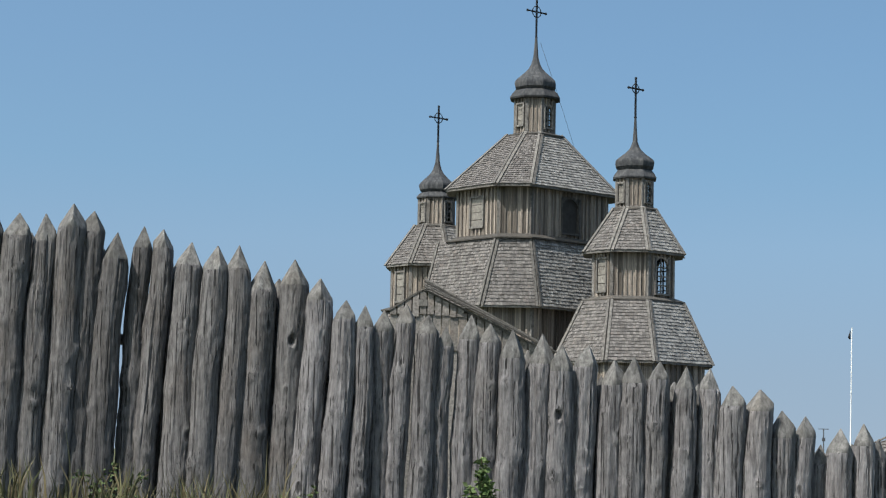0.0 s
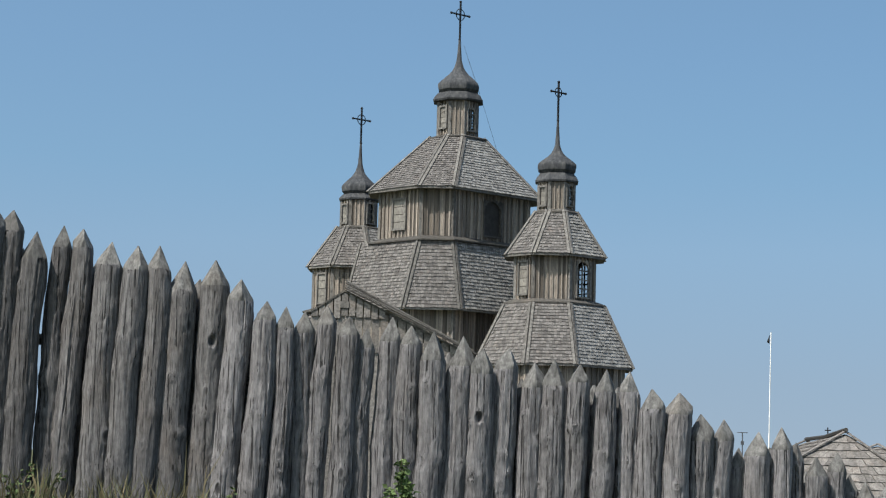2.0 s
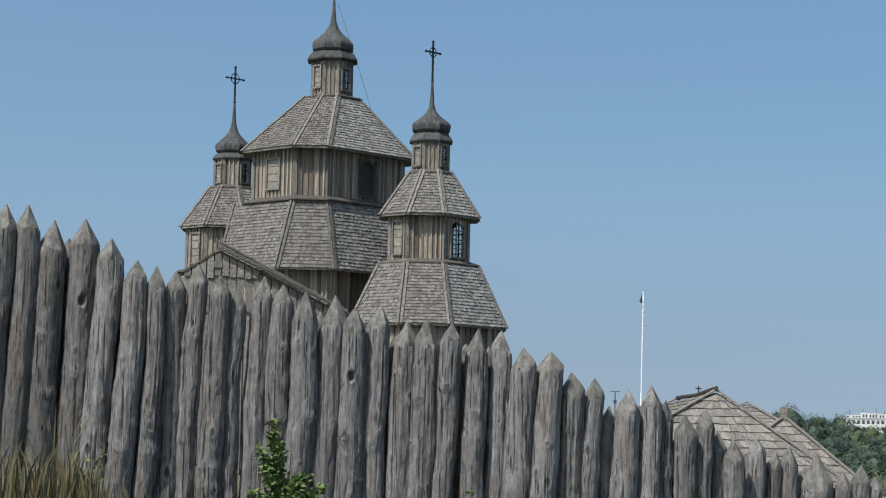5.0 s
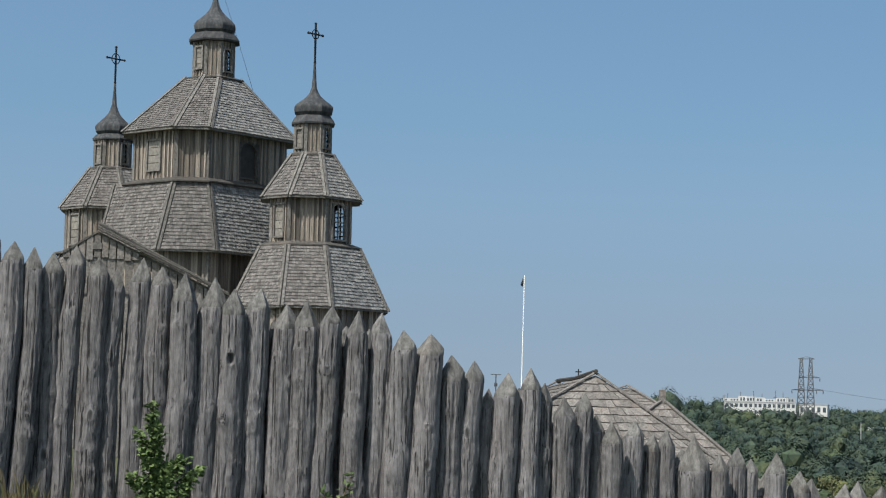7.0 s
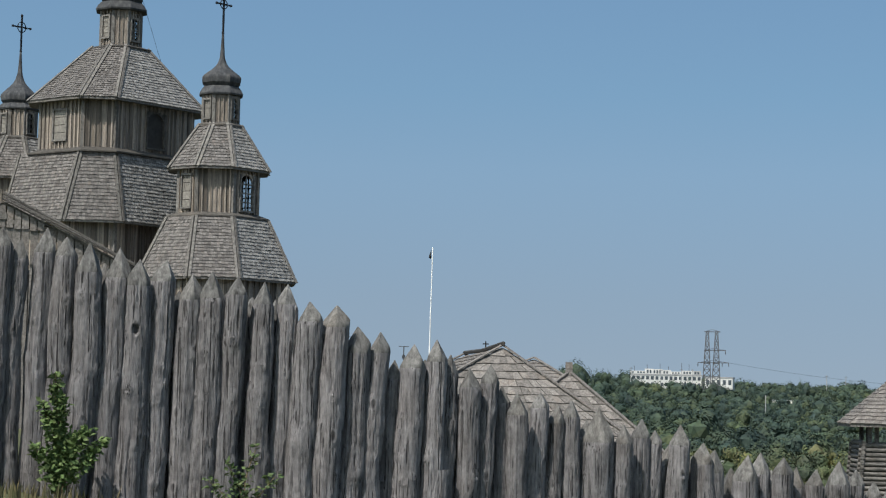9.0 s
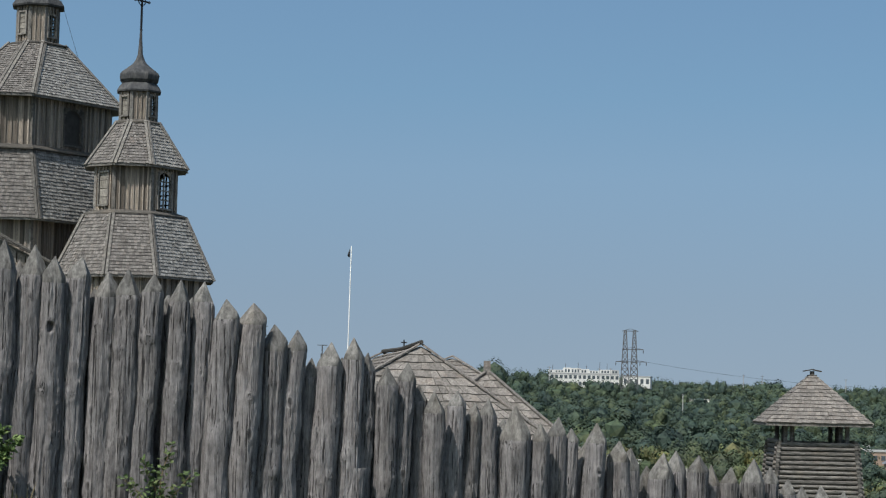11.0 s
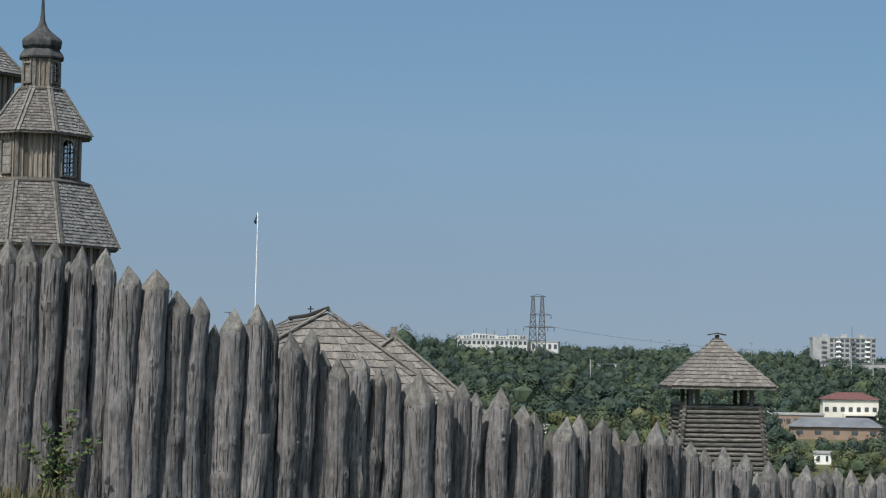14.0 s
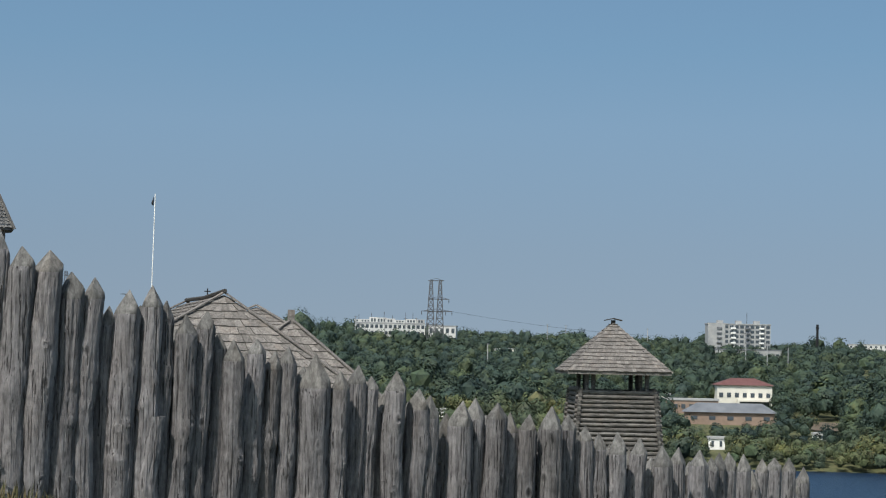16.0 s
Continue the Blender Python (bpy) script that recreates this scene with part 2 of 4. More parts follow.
# ---- mesh helpers ----
class Shape:
    """Gathers corners and faces of one mesh."""
    def __init__(self):
        self.v, self.f = [], []

    def add(self, verts, faces):
        o = len(self.v)
        self.v += [tuple(p) for p in verts]
        self.f += [tuple(i + o for i in f) for f in faces]
        return self

    def beam(self, p, q, wide, thick, side=None):
        """A bar from p to q; wide across the side direction, thick along the third."""
        p, q = Vector(p), Vector(q)
        d = (q - p).normalized()
        s = Vector(side) if side is not None else (Vector((0, 0, 1)) if abs(d.z) < 0.9 else Vector((1, 0, 0)))
        s = (s - d * s.dot(d)).normalized() * (wide / 2)
        n = d.cross(s).normalized() * (thick / 2)
        c = [e + a * s + b * n for e in (p, q) for a, b in ((-1, -1), (1, -1), (1, 1), (-1, 1))]
        return self.add(c, BOXF)

    def box(self, lo, hi):
        (x0, y0, z0), (x1, y1, z1) = lo, hi
        return self.add([(x0, y0, z0), (x1, y0, z0), (x1, y1, z0), (x0, y1, z0), (x0, y0, z1), (x1, y0, z1), (x1, y1, z1), (x0, y1, z1)], BOXF)

    def rings(self, rings, cap=True):
        """Skins a list of closed rings of equal count."""
        n, o = len(rings[0]), len(self.v)
        for r in rings:
            self.v += [tuple(p) for p in r]
        for k in range(len(rings) - 1):
            for i in range(n):
                j = (i + 1) % n
                self.f.append((o + k * n + i, o + k * n + j, o + (k + 1) * n + j, o + (k + 1) * n + i))
        if cap:
            self.f.append(tuple(o + i for i in reversed(range(n))))
            self.f.append(tuple(o + (len(rings) - 1) * n + i for i in range(n)))
        return self

    def tube(self, points, radius, sides=6):
        pts = [Vector(p) for p in points]
        rr = radius if isinstance(radius, (list, tuple)) else [radius] * len(pts)
        rings = []
        for i, p in enumerate(pts):
            d = (pts[min(i + 1, len(pts) - 1)] - pts[max(i - 1, 0)]).normalized()
            s = d.orthogonal().normalized()
            n = d.cross(s)
            rings.append([p + rr[i] * (s * math.cos(a) + n * math.sin(a)) for a in (k * 2 * math.pi / sides for k in range(sides))])
        return self.rings(rings)


BOXF = [(0, 3, 2, 1), (4, 5, 6, 7), (0, 1, 5, 4), (1, 2, 6, 5), (2, 3, 7, 6), (3, 0, 4, 7)]


def part(name, shape, material, parent=None, label="", smooth=None):
    """Links a shape (or a mesh) as one object under its thing."""
    if isinstance(shape, Shape):
        me = bpy.data.meshes.new(name)
        me.from_pydata(shape.v, [], shape.f)
        me.update()
        bm = bmesh.new()
        bm.from_mesh(me)
        bmesh.ops.recalc_face_normals(bm, faces=bm.faces)
        bm.to_mesh(me)
        bm.free()
        me.materials.append(material)
        if smooth is not None:
            me.shade_smooth()
            me.set_sharp_from_angle(angle=radians(smooth))
    else:
        me = shape
    ob = new(name, me)
    ob.parent = parent
    if label:
        ob["label"] = label
    return ob


def thing(name, m, label, category, group="", kind=""):
    ob = new(name)
    ob.matrix_world = m
    return tagged(ob, label, category, group, kind)


def unit_box(name, material):
    return part_mesh(name, Shape().box((-0.5, -0.5, -0.5), (0.5, 0.5, 0.5)), material)


def part_mesh(name, shape, material):
    me = bpy.data.meshes.new(name)
    me.from_pydata(shape.v, [], shape.f)
    me.update()
    me.materials.append(material)
    return me


PLANK = unit_box("plank", M_PLANK)


def rng(seed):
    return random.Random(seed)


def smooth01(t):
    t = min(1.0, max(0.0, t))
    return t * t * (3 - 2 * t)


def lerp_table(x, xs, ys):
    return float(np.interp(x, xs, ys))


def polar(az, r, z=0.0):
    return Vector((r * math.sin(radians(az)), r * math.cos(radians(az)), z))


# ---- ground ----
WATER = -26.8


def bank(x):
    return lerp_table(x, [-60, -6, -1.5, 3.4, 6.6, 10, 16, 40, 120], [2.6, 1.3, 0.85, -0.1, -1.3, -2.3, -3.4, -7.0, -20.0])


def ground_z(x, y):
    r = math.hypot(x, y)
    az = math.degrees(math.atan2(x, y))
    z = bank(x) * smooth01((y - 4) / 15) if r < 400 else bank(x)
    valley = smooth01((az + 70) / 30) * smooth01((100 - az) / 30)
    drop = smooth01((r - 130) / 130)
    low = z + (WATER - 4 - z) * drop
    far = lerp_table(r, [545, 565, 640, 1500, 1800, 4500], [WATER - 4, WATER + 1, WATER + 6, 1.6 + 1500 * math.tan(radians(lerp_table(az, [0, 16, 30], [0.55, 0.45, 0.1]))), 8, 8])
    if r > 545:
        low = far
    return z * (1 - valley) + low * valley if r > 130 else z


def build_ground():
    azs = sorted(set([a for a in np.arange(-180, 180, 6.0)] + [a for a in np.arange(-30, 42, 0.75)]))
    rs = [0.5, 2, 4, 6, 8, 10, 12, 14, 16, 18, 20, 22, 24, 26, 28, 30, 33, 37, 42, 50, 60, 70, 80, 95, 110, 130, 150, 170, 190, 215, 240, 270, 400, 540, 550, 560, 570, 600, 640, 700, 780, 860, 950, 1050, 1150, 1250, 1350, 1450, 1550, 1700, 2000, 3000, 4600]
    s = Shape()
    n = len(azs)
    s.v = [tuple(polar(a, r)[:2]) + (ground_z(*polar(a, r)[:2]),) for r in rs for a in azs]
    for k in range(len(rs) - 1):
        for i in range(n):
            j = (i + 1) % n
            s.f.append((k * n + i, (k + 1) * n + i, (k + 1) * n + j, k * n + j))
    s.f.append(tuple(range(n)))
    tagged(part("ground", s, M_GROUND, smooth=180), "dry meadow ground falling towards the river", "ground", kind="structure")
    w = Shape()
    a2 = [a for a in np.arange(-45, 80, 2.5)]
    w.v = [tuple(polar(a, r, WATER)) for r in (150, 575) for a in a2]
    w.f = [(i, len(a2) + i, len(a2) + i + 1, i + 1) for i in range(len(a2) - 1)]
    tagged(part("water", w, M_WATER), "dark blue river water below the far bank", "river", kind="structure")


build_ground()

# ---- palisade ----
# azimuth, height of the tip, thickness
POSTS_A = [(-11.42, 4.24, 0.31), (-10.72, 4.25, 0.27), (-10.01, 4.36, 0.3), (-9.48, 4.3, 0.27), (-8.8, 4.08, 0.3), (-8.1, 4.17, 0.22), (-7.57, 4.14, 0.23), (-6.82, 3.99, 0.3), (-6.12, 3.96, 0.29), (-5.51, 3.97, 0.26), (-4.84, 3.82, 0.35), (-3.97, 3.84, 0.3), (-3.29, 3.64, 0.28), (-2.59, 3.41, 0.26), (-2.07, 3.36, 0.2), (-1.57, 3.32, 0.26), (-0.98, 3.4, 0.22), (-0.31, 3.28, 0.24), (0.15, 3.17, 0.2), (0.79, 3.3, 0.24), (1.34, 3.21, 0.25), (1.96, 3.16, 0.29), (2.76, 3.12, 0.3), (3.32, 3, 0.28), (4.02, 3.01, 0.26)]
POSTS_B = [(4.7, 2.86, 0.26), (5.27, 2.9, 0.29), (5.94, 2.85, 0.24), (6.61, 2.81, 0.25), (7.31, 2.8, 0.23), (7.87, 2.61, 0.29), (8.62, 2.58, 0.31), (9.21, 2.36, 0.31), (9.77, 2.31, 0.24), (10.2, 2.01, 0.21), (10.69, 2.19, 0.31), (11.36, 2.25, 0.24), (11.68, 2.09, 0.2), (12.26, 1.94, 0.25), (12.77, 1.99, 0.22), (13.13, 1.75, 0.2), (13.56, 1.68, 0.25), (14.19, 1.69, 0.22), (14.62, 1.55, 0.22), (15, 1.61, 0.22), (15.77, 1.54, 0.39), (16.42, 1.34, 0.24), (16.89, 1.41, 0.23), (17.27, 1.28, 0.19), (17.91, 1.35, 0.25)]
POSTS_C = [(18.54, 1.14, 0.3), (18.87, 1.06, 0.24), (19.72, 1, 0.32), (20.04, 1.03, 0.23), (20.66, 0.98, 0.26), (20.97, 0.86, 0.22), (21.51, 0.84, 0.25), (22.1, 0.94, 0.3), (22.54, 0.83, 0.23), (23, 0.69, 0.22), (23.38, 0.6, 0.22), (23.86, 0.61, 0.26), (24.42, 0.53, 0.23), (25.08, 0.42, 0.3), (25.5, 0.39, 0.24), (26.02, 0.34, 0.27), (26.34, 0.22, 0.22), (26.56, 0.28, 0.23), (26.81, 0.28, 0.24), (27.19, 0.24, 0.22), (27.67, 0.15, 0.23), (28, 0.14, 0.22), (28.34, 0.08, 0.22), (28.74, -0.1, 0.23)]
FENCE_AZ = [-14, -2, 8, 13, 19, 22, 25, 27, 28, 28.6]
FENCE_R = [22.7, 22.4, 22.9, 23.9, 25.5, 26.5, 28, 30, 31.5, 34]


def log_post(seed, tall, thick, lean, hole=None, sawn=False):
    """A peeled log with a hewn point, bumps and knots; origin at its foot."""
    g = rng(seed)
    r0 = thick / 2
    fine_n, rough_n = (44, 6) if hole else (30, 5)          # finely divided on the side that faces the camera
    angles = [3.0 + 3.42 * i / fine_n for i in range(fine_n)] + [6.42 + (2 * math.pi - 3.42) * i / rough_n for i in range(rough_n)]
    tip_h = g.uniform(0.65, 1.05) * thick + 0.04
    k = g.choice((4, 4, 5, 6))
    spin = g.uniform(0, 6.28)
    facets = [(spin + 2 * math.pi * i / k + g.uniform(-0.25, 0.25), r0 / tip_h * g.uniform(0.8, 1.15)) for i in range(k)]
    if sawn:
        facets = []
    knots = [(g.uniform(0.4, tall - 0.5), g.uniform(3.4, 6.0), g.uniform(0.026, 0.055), g.uniform(0.014, 0.034)) for _ in range(0 if sawn else g.randint(6, 12))]
    swells = [] if sawn else [(g.uniform(0.5, tall - 0.6), g.uniform(3.2, 6.2), g.uniform(0.07, 0.13), g.uniform(0.008, 0.024)) for _ in range(g.randint(1, 3))]
    body = tall - tip_h * 1.05
    rows = 124 if hole else 80
    zs = [i * body / rows for i in range(rows + 1)] + [body + (tall - body) * i / 9 for i in range(1, 10)]
    bend = (g.uniform(-0.03, 0.03), g.uniform(-0.05, 0.05), g.uniform(0, 6))
    off = Vector((seed * 7.3, seed * 3.1, 0))
    # drying checks: one on most logs, several on the badly split ones
    splits = [(g.uniform(3.3, 6.1), g.uniform(0.012, 0.028), g.uniform(0.06, 0.10), g.uniform(-0.35, 0.35), g.uniform(0, 6)) for _ in range(g.choice((0, 0, 1, 1, 1, 3)))]
    rings = []
    for z in zs:
        t = z / tall
        cx = bend[0] * math.sin(math.pi * t) + 0.010 * math.sin(7 * t + bend[2]) + 0.007 * math.sin(17 * t + 3 * bend[2])
        cy = bend[1] * math.sin(math.pi * t)
        ring = []
        for a in angles:
            dirv = Vector((math.cos(a), math.sin(a), 0))
            r = r0 * (1.12 - 0.16 * t)
            r *= 1 + 0.07 * noise.noise(dirv * 0.8 + Vector((0, 0, z * 1.1)) + off) + 0.05 * noise.noise(dirv * 2.2 + Vector((0, 0, z * 1.0)) + off)
            r += 0.007 * noise.noise(dirv * 4 + Vector((0, 0, z * 4)) + off) + 0.006 * noise.noise(dirv * 5 + Vector((0, 0, z * 1.1)) + off) + 0.007 * noise.noise(dirv * 7 + Vector((0, 0, z * 14)) + off)
            for sa, deep, fine, twist, phase in splits:
                sa += twist * z * 0.5 + 0.05 * math.sin(5 * z + phase)
                d = math.atan2(math.sin(a - sa), math.cos(a - sa))
                if abs(d) < 0.4:
                    r -= deep * math.exp(-(d / fine) ** 2) * max(0.0, 0.35 + 0.65 * math.sin(z * 1.9 + phase))
            for kz, ka, ks, kh in knots:
                da = math.atan2(math.sin(a - ka), math.cos(a - ka)) * r0
                q = (da * da + (z - kz) ** 2) / (ks * ks)
                if q < 9:
                    r += kh * (math.exp(-q) - 1.15 * math.exp(-q * 4))
            for kz, ka, ks, kh in swells:
                da = math.atan2(math.sin(a - ka), math.cos(a - ka)) * r0
                r += kh * math.exp(-(da * da + (z - kz) ** 2) / (ks * ks))
            if hole:
                da = math.atan2(math.sin(a - hole[1]), math.cos(a - hole[1])) * r0
                q = (da / 0.035) ** 2 + ((z - hole[0]) / 0.055) ** 2
                r += 0.02 * math.exp(-q * 0.35) - 0.085 * math.exp(-q * q)
            for fa, slope in facets:
                c = math.cos(a - fa)
                if c > 0.05:
                    r = min(r, max(0.004, (tall + 0.01 - z) * slope / c))
            ring.append((cx + math.tan(lean) * z + r * dirv.x, cy + r * dirv.y, z))
        rings.append(ring)
    return Shape().rings(rings), tall - (0.0 if sawn else tip_h * 0.97)


def palisade():
    fence = thing("palisade", pose(0, 0, bank(0)), "long palisade of grey sharpened logs on falling ground", "fence")
    base = fence.matrix_world.translation
    rows = [(az, top, thick * 1.01, 0.14 if thick < 0.235 and not -2.2 < az < 1 else 0.0) for az, top, thick in POSTS_A + POSTS_B + POSTS_C]
    for (a0, t0, d0, _), (a1, t1, d1, _) in list(zip(rows, rows[1:])):
        gap = radians(a1 - a0) * lerp_table(a0, FENCE_AZ, FENCE_R)
        if gap > (d0 + d1) / 2 * 0.93 and not -2.2 < a0 < 1.9 and abs(a0 + 8.8) > 0.1:
            rows.append(((a0 + a1) / 2, min(t0, t1) - 0.16, max(0.18, gap - (d0 + d1) / 2 + 0.22), 0.32))
    rows += [(-12.1 - 0.66 * k, 4.3 + 0.05 * (k % 3), 0.27, 0.0) for k in range(5)] + [(28.72 - 0.04 * k, -0.25 - 0.06 * k, 0.24, 1.0 + 0.8 * k) for k in range(6)]
    rows.append((-2.45, 3.2, 0.26, 0.3))
    rows.append((11.46, 0.81, 0.24, -0.11))          # sawn off short
    for i, (az, top, thick, behind) in enumerate(rows):
        g = rng(100 + i)
        r = lerp_table(az, FENCE_AZ, FENCE_R) + behind + g.uniform(-0.06, 0.06)
        lean = radians(lerp_table(az, [-12, -2, 6, 14, 29], [2.3, 2.2, 2.0, 2.2, 1.8]) + g.uniform(-0.8, 0.8))
        p = polar(az, r)
        foot = ground_z(p.x, p.y) - 0.15
        tall = top - foot
        hole = (2.25 - foot, -1.62) if abs(az - 3.32) < 0.05 else ((2.97 - foot, -1.5) if abs(az + 3.97) < 0.05 else None)
        shape, shoulder = log_post(i + 1, tall, thick, lean, hole, behind < -0.1)
        # logs left of -3.6 degrees and a few others are darker and browner
        darker = az < -3.6 or (az > 6 and g.random() < 0.08)
        post = part("post", shape, M_DARKPOST if darker else M_POST, fence, smooth=32)
        post.data.materials.append(M_HEWN)
        for f in post.data.polygons:
            if f.center.z > shoulder:
                f.material_index = 1
        across = polar(az + 90, 1)
        post.location = Vector((p.x, p.y, foot)) - across * math.tan(lean) * tall - base
        post.rotation_euler = (0, 0, -radians(az))

    # round rails behind the logs hold them together
    g = rng(9)
    ends = [(-15 + 3.0 * k, lerp_table(-15 + 3.0 * k, [-12, -2, 6, 12, 18, 24, 29], [3.2, 2.5, 1.9, 1.1, 0.4, -0.4, -1.0])) for k in range(15)]
    for (a0, z0), (a1, z1) in zip(ends, ends[1:]):
        if -4 < a0 < 2:
            continue
        p, q = (polar(a, lerp_table(a, FENCE_AZ, FENCE_R) + 0.28, z) - base for a, z in ((a0, z0), (a1, z1)))
        part("rail", Shape().tube([p, p.lerp(q, 0.5) + Vector((0, 0, g.uniform(-0.03, 0.03))), q], [0.06, 0.055, 0.05], 8), M_LOG, fence, smooth=50)


palisade()

# ---- wooden church ----
CHURCH = pose(3.57, 83.92, -0.8, 0, 0, -49.2)
FOOT = -0.8


def octagon(cx, dims, z):
    hu, hv, c = dims
    return [Vector((cx + a, b, z - FOOT)) for a, b in ((hu, -hv + c), (hu, hv - c), (hu - c, hv), (-hu + c, hv), (-hu, hv - c), (-hu, -hv + c), (-hu + c, -hv), (hu - c, -hv))]


def grown(dims, d):
    hu, hv, c = dims
    return (hu + d, hv + d, c + d * 0.59)


def shingled(parent, p0, p1, q1, q0, expose, wide, seed, material):
    """Overlapping shingles on the slope with eave p0-p1 and top q0-q1."""
    g = rng(seed)
    n = (p1 - p0).cross(q0 - p0).normalized()
    up_len = ((q0 + q1) / 2 - (p0 + p1) / 2).length
    rows = max(2, round(up_len / expose))
    s = Shape()
    for k in range(rows):
        t0, t1 = k / rows, min(1.0, (k + 1.5) / rows)
        a0, b0 = p0.lerp(q0, t0), p1.lerp(q1, t0)
        a1, b1 = p0.lerp(q0, t1), p1.lerp(q1, t1)
        ex = (b0 - a0).normalized()
        up = ((a1 + b1) / 2 - (a0 + b0) / 2)
        up = (up - ex * up.dot(ex))
        length = (b0 - a0).length
        cols = max(1, round(length / wide))
        for c in range(cols):
            u0, u1 = (c + 0.04 + g.uniform(-0.03, 0.03)) / cols, (c + 0.96 + g.uniform(-0.03, 0.03)) / cols
            lo = g.uniform(-0.12, 0.08) * expose
            upd = up.normalized()
            w0, w1 = a0.lerp(b0, u0) + upd * lo, a0.lerp(b0, u1) + upd * lo
            w2, w3 = a1.lerp(b1, u1), a1.lerp(b1, u0)
            lift = n * (0.042 + g.uniform(-0.008, 0.012))
            mid = (w0 + w1) / 2 - upd * expose * 0.16 + lift
            s.add([w0, w1, w2 + n * 0.005, w3 + n * 0.005, w0 + lift, w1 + lift, mid, (w0 + w1) / 2 - upd * expose * 0.16],
                  [(4, 6, 5, 2, 3), (0, 7, 6, 4), (7, 1, 5, 6), (1, 2, 5), (0, 4, 3)])
    ob = part("shingles", s, material, parent)
    ob["kind"] = "stuff"
    return ob


def roof_tier(thing_, cx, top, zt, eave, ze, seed, expose=0.135, wide=0.115):
    """A steep shingled roof with a boarded eave and hip boards."""
    a, b = octagon(cx, eave, ze), octagon(cx, top, zt)
    a2 = [p + Vector((0, 0, -0.09)) for p in a]
    inner = octagon(cx, grown(eave, -0.5), ze - 0.06)
    s = Shape().rings([b, a, a2, inner, [p + Vector((0, 0, -0.05)) for p in b]], cap=False)
    roof = part("roof", s, M_BOARD, thing_, "steep grey wood-shingled roof")
    mid = sum(a, Vector()) / 8
    for i in range(8):
        j = (i + 1) % 8
        if i in (1, 2, 3):          # turned away from the camera
            wide_i, exp_i = wide * 2, expose * 1.5
        else:
            wide_i, exp_i = wide, expose
        shingled(roof, a[i], a[j], b[j], b[i], exp_i, wide_i, seed * 10 + i, M_BRIGHT_SHINGLE if i in (0, 1) else M_SHINGLE)          # right-hand faces: greyer shingle, with brightness the sun does not give painted in
        for k, side in ((i, a[j] - a[i]), (i, a[i - 1] - a[i])):
            side = side.normalized()
            d = (b[i] - a[i]).normalized()
            side = (side - d * side.dot(d)).normalized()
            nrm = side.cross(d).normalized()
            if nrm.dot(a[i] - mid) < 0:
                nrm = -nrm
            o = side * 0.05 + nrm * 0.06
            part("hip_board", Shape().beam(a[i] + o - d * 0.05, b[i] + o, 0.10, 0.035, side), M_BOARD, roof)
    return roof


def skirt_tier(thing_, cx, wall, z, out, zo):
    """A narrow boarded drip roof at the foot of a wall."""
    a, b = octagon(cx, out, zo), octagon(cx, wall, z)
    lo = [p + Vector((0, 0, -0.05)) for p in a]
    inn = octagon(cx, wall, zo - 0.10)
    s = Shape().rings([b, a, lo, inn], cap=False)
    # the darker trim carries the underside's shade over the whole drip roof
    return part("drip_roof", s, M_SHADE_TRIM, thing_, "narrow weathered board drip roof")


def wall_panel(p, ex, n, length, h, win):
    """The dark backing of one wall face, with its window opening cut through."""
    if not win:
        m = p + ex * length / 2 - n * 0.04
        return Shape().beam(m, m + Vector((0, 0, h)), length, 0.06, ex)
    w, f0, f1 = win
    m = length / 2
    outer = ((0, 0), (length, 0), (length, h), (0, h))
    inner = ((m - w / 2, f0), (m + w / 2, f0), (m + w / 2, f1), (m - w / 2, f1))
    v = [p + ex * a + Vector((0, 0, b)) + n * d for d in (-0.01, -0.07) for ring in (outer, inner) for a, b in ring]
    f = []
    for k in range(4):
        q = (k + 1) % 4
        f += [(k, q, 4 + q, 4 + k), (8 + q, 8 + k, 12 + k, 12 + q), (4 + k, 4 + q, 12 + q, 12 + k), (q, k, 8 + k, 8 + q)]
    return Shape().add(v, f)


def wall_tier(thing_, cx, dims, z0, z1, windows, plank, seed):
    """A boarded octagon: on each face a backing with planks and battens before it; windows: face -> (width, foot, head, style)."""
    pts = octagon(cx, dims, z0)
    g = rng(seed)
    for i in range(8):
        p, q = pts[i], pts[(i + 1) % 8]
        ex = (q - p).normalized()
        n = Vector((ex.y, -ex.x, 0))
        length, h = (q - p).length, z1 - z0
        win = windows.get(i)
        # near-black backing, so the gaps between planks read as shaded
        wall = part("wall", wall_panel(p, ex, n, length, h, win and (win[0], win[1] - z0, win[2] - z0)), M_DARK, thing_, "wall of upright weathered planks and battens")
        count = max(3, round(length / plank))
        pw = length / count
        m = Matrix((ex, n, Vector((0, 0, 1)))).transposed().to_4x4()
        for k in range(count):
            sc = (k + 0.5) * pw
            proud = 0.004 if k % 2 else 0.05
            spans = [(0.0, h)]
            if win and abs(sc - length / 2) < (win[0] + pw) / 2 - 0.02:
                spans = [(0.0, win[1] - z0), (win[2] - z0, h)]
            for h0, h1 in spans:
                if h1 - h0 < 0.03:
                    continue
                h0 += g.uniform(0, 0.03) if h0 == 0 else 0
                ob = part("plank", PLANK, None, wall)
                m.translation = p + ex * sc + n * (proud - 0.02) + Vector((0, 0, (h0 + h1) / 2))
                ob.matrix_basis = m @ Matrix.Diagonal((pw * (1.30 if k % 2 else 0.62), 0.05, h1 - h0, 1))
        part("corner_post", Shape().beam(p, p + Vector((0, 0, h)), 0.12, 0.12, ex), M_BOARD, wall)
        if win:
            church_window(thing_, p, q, win[0], win[1] - z0, win[2] - z0, win[3])


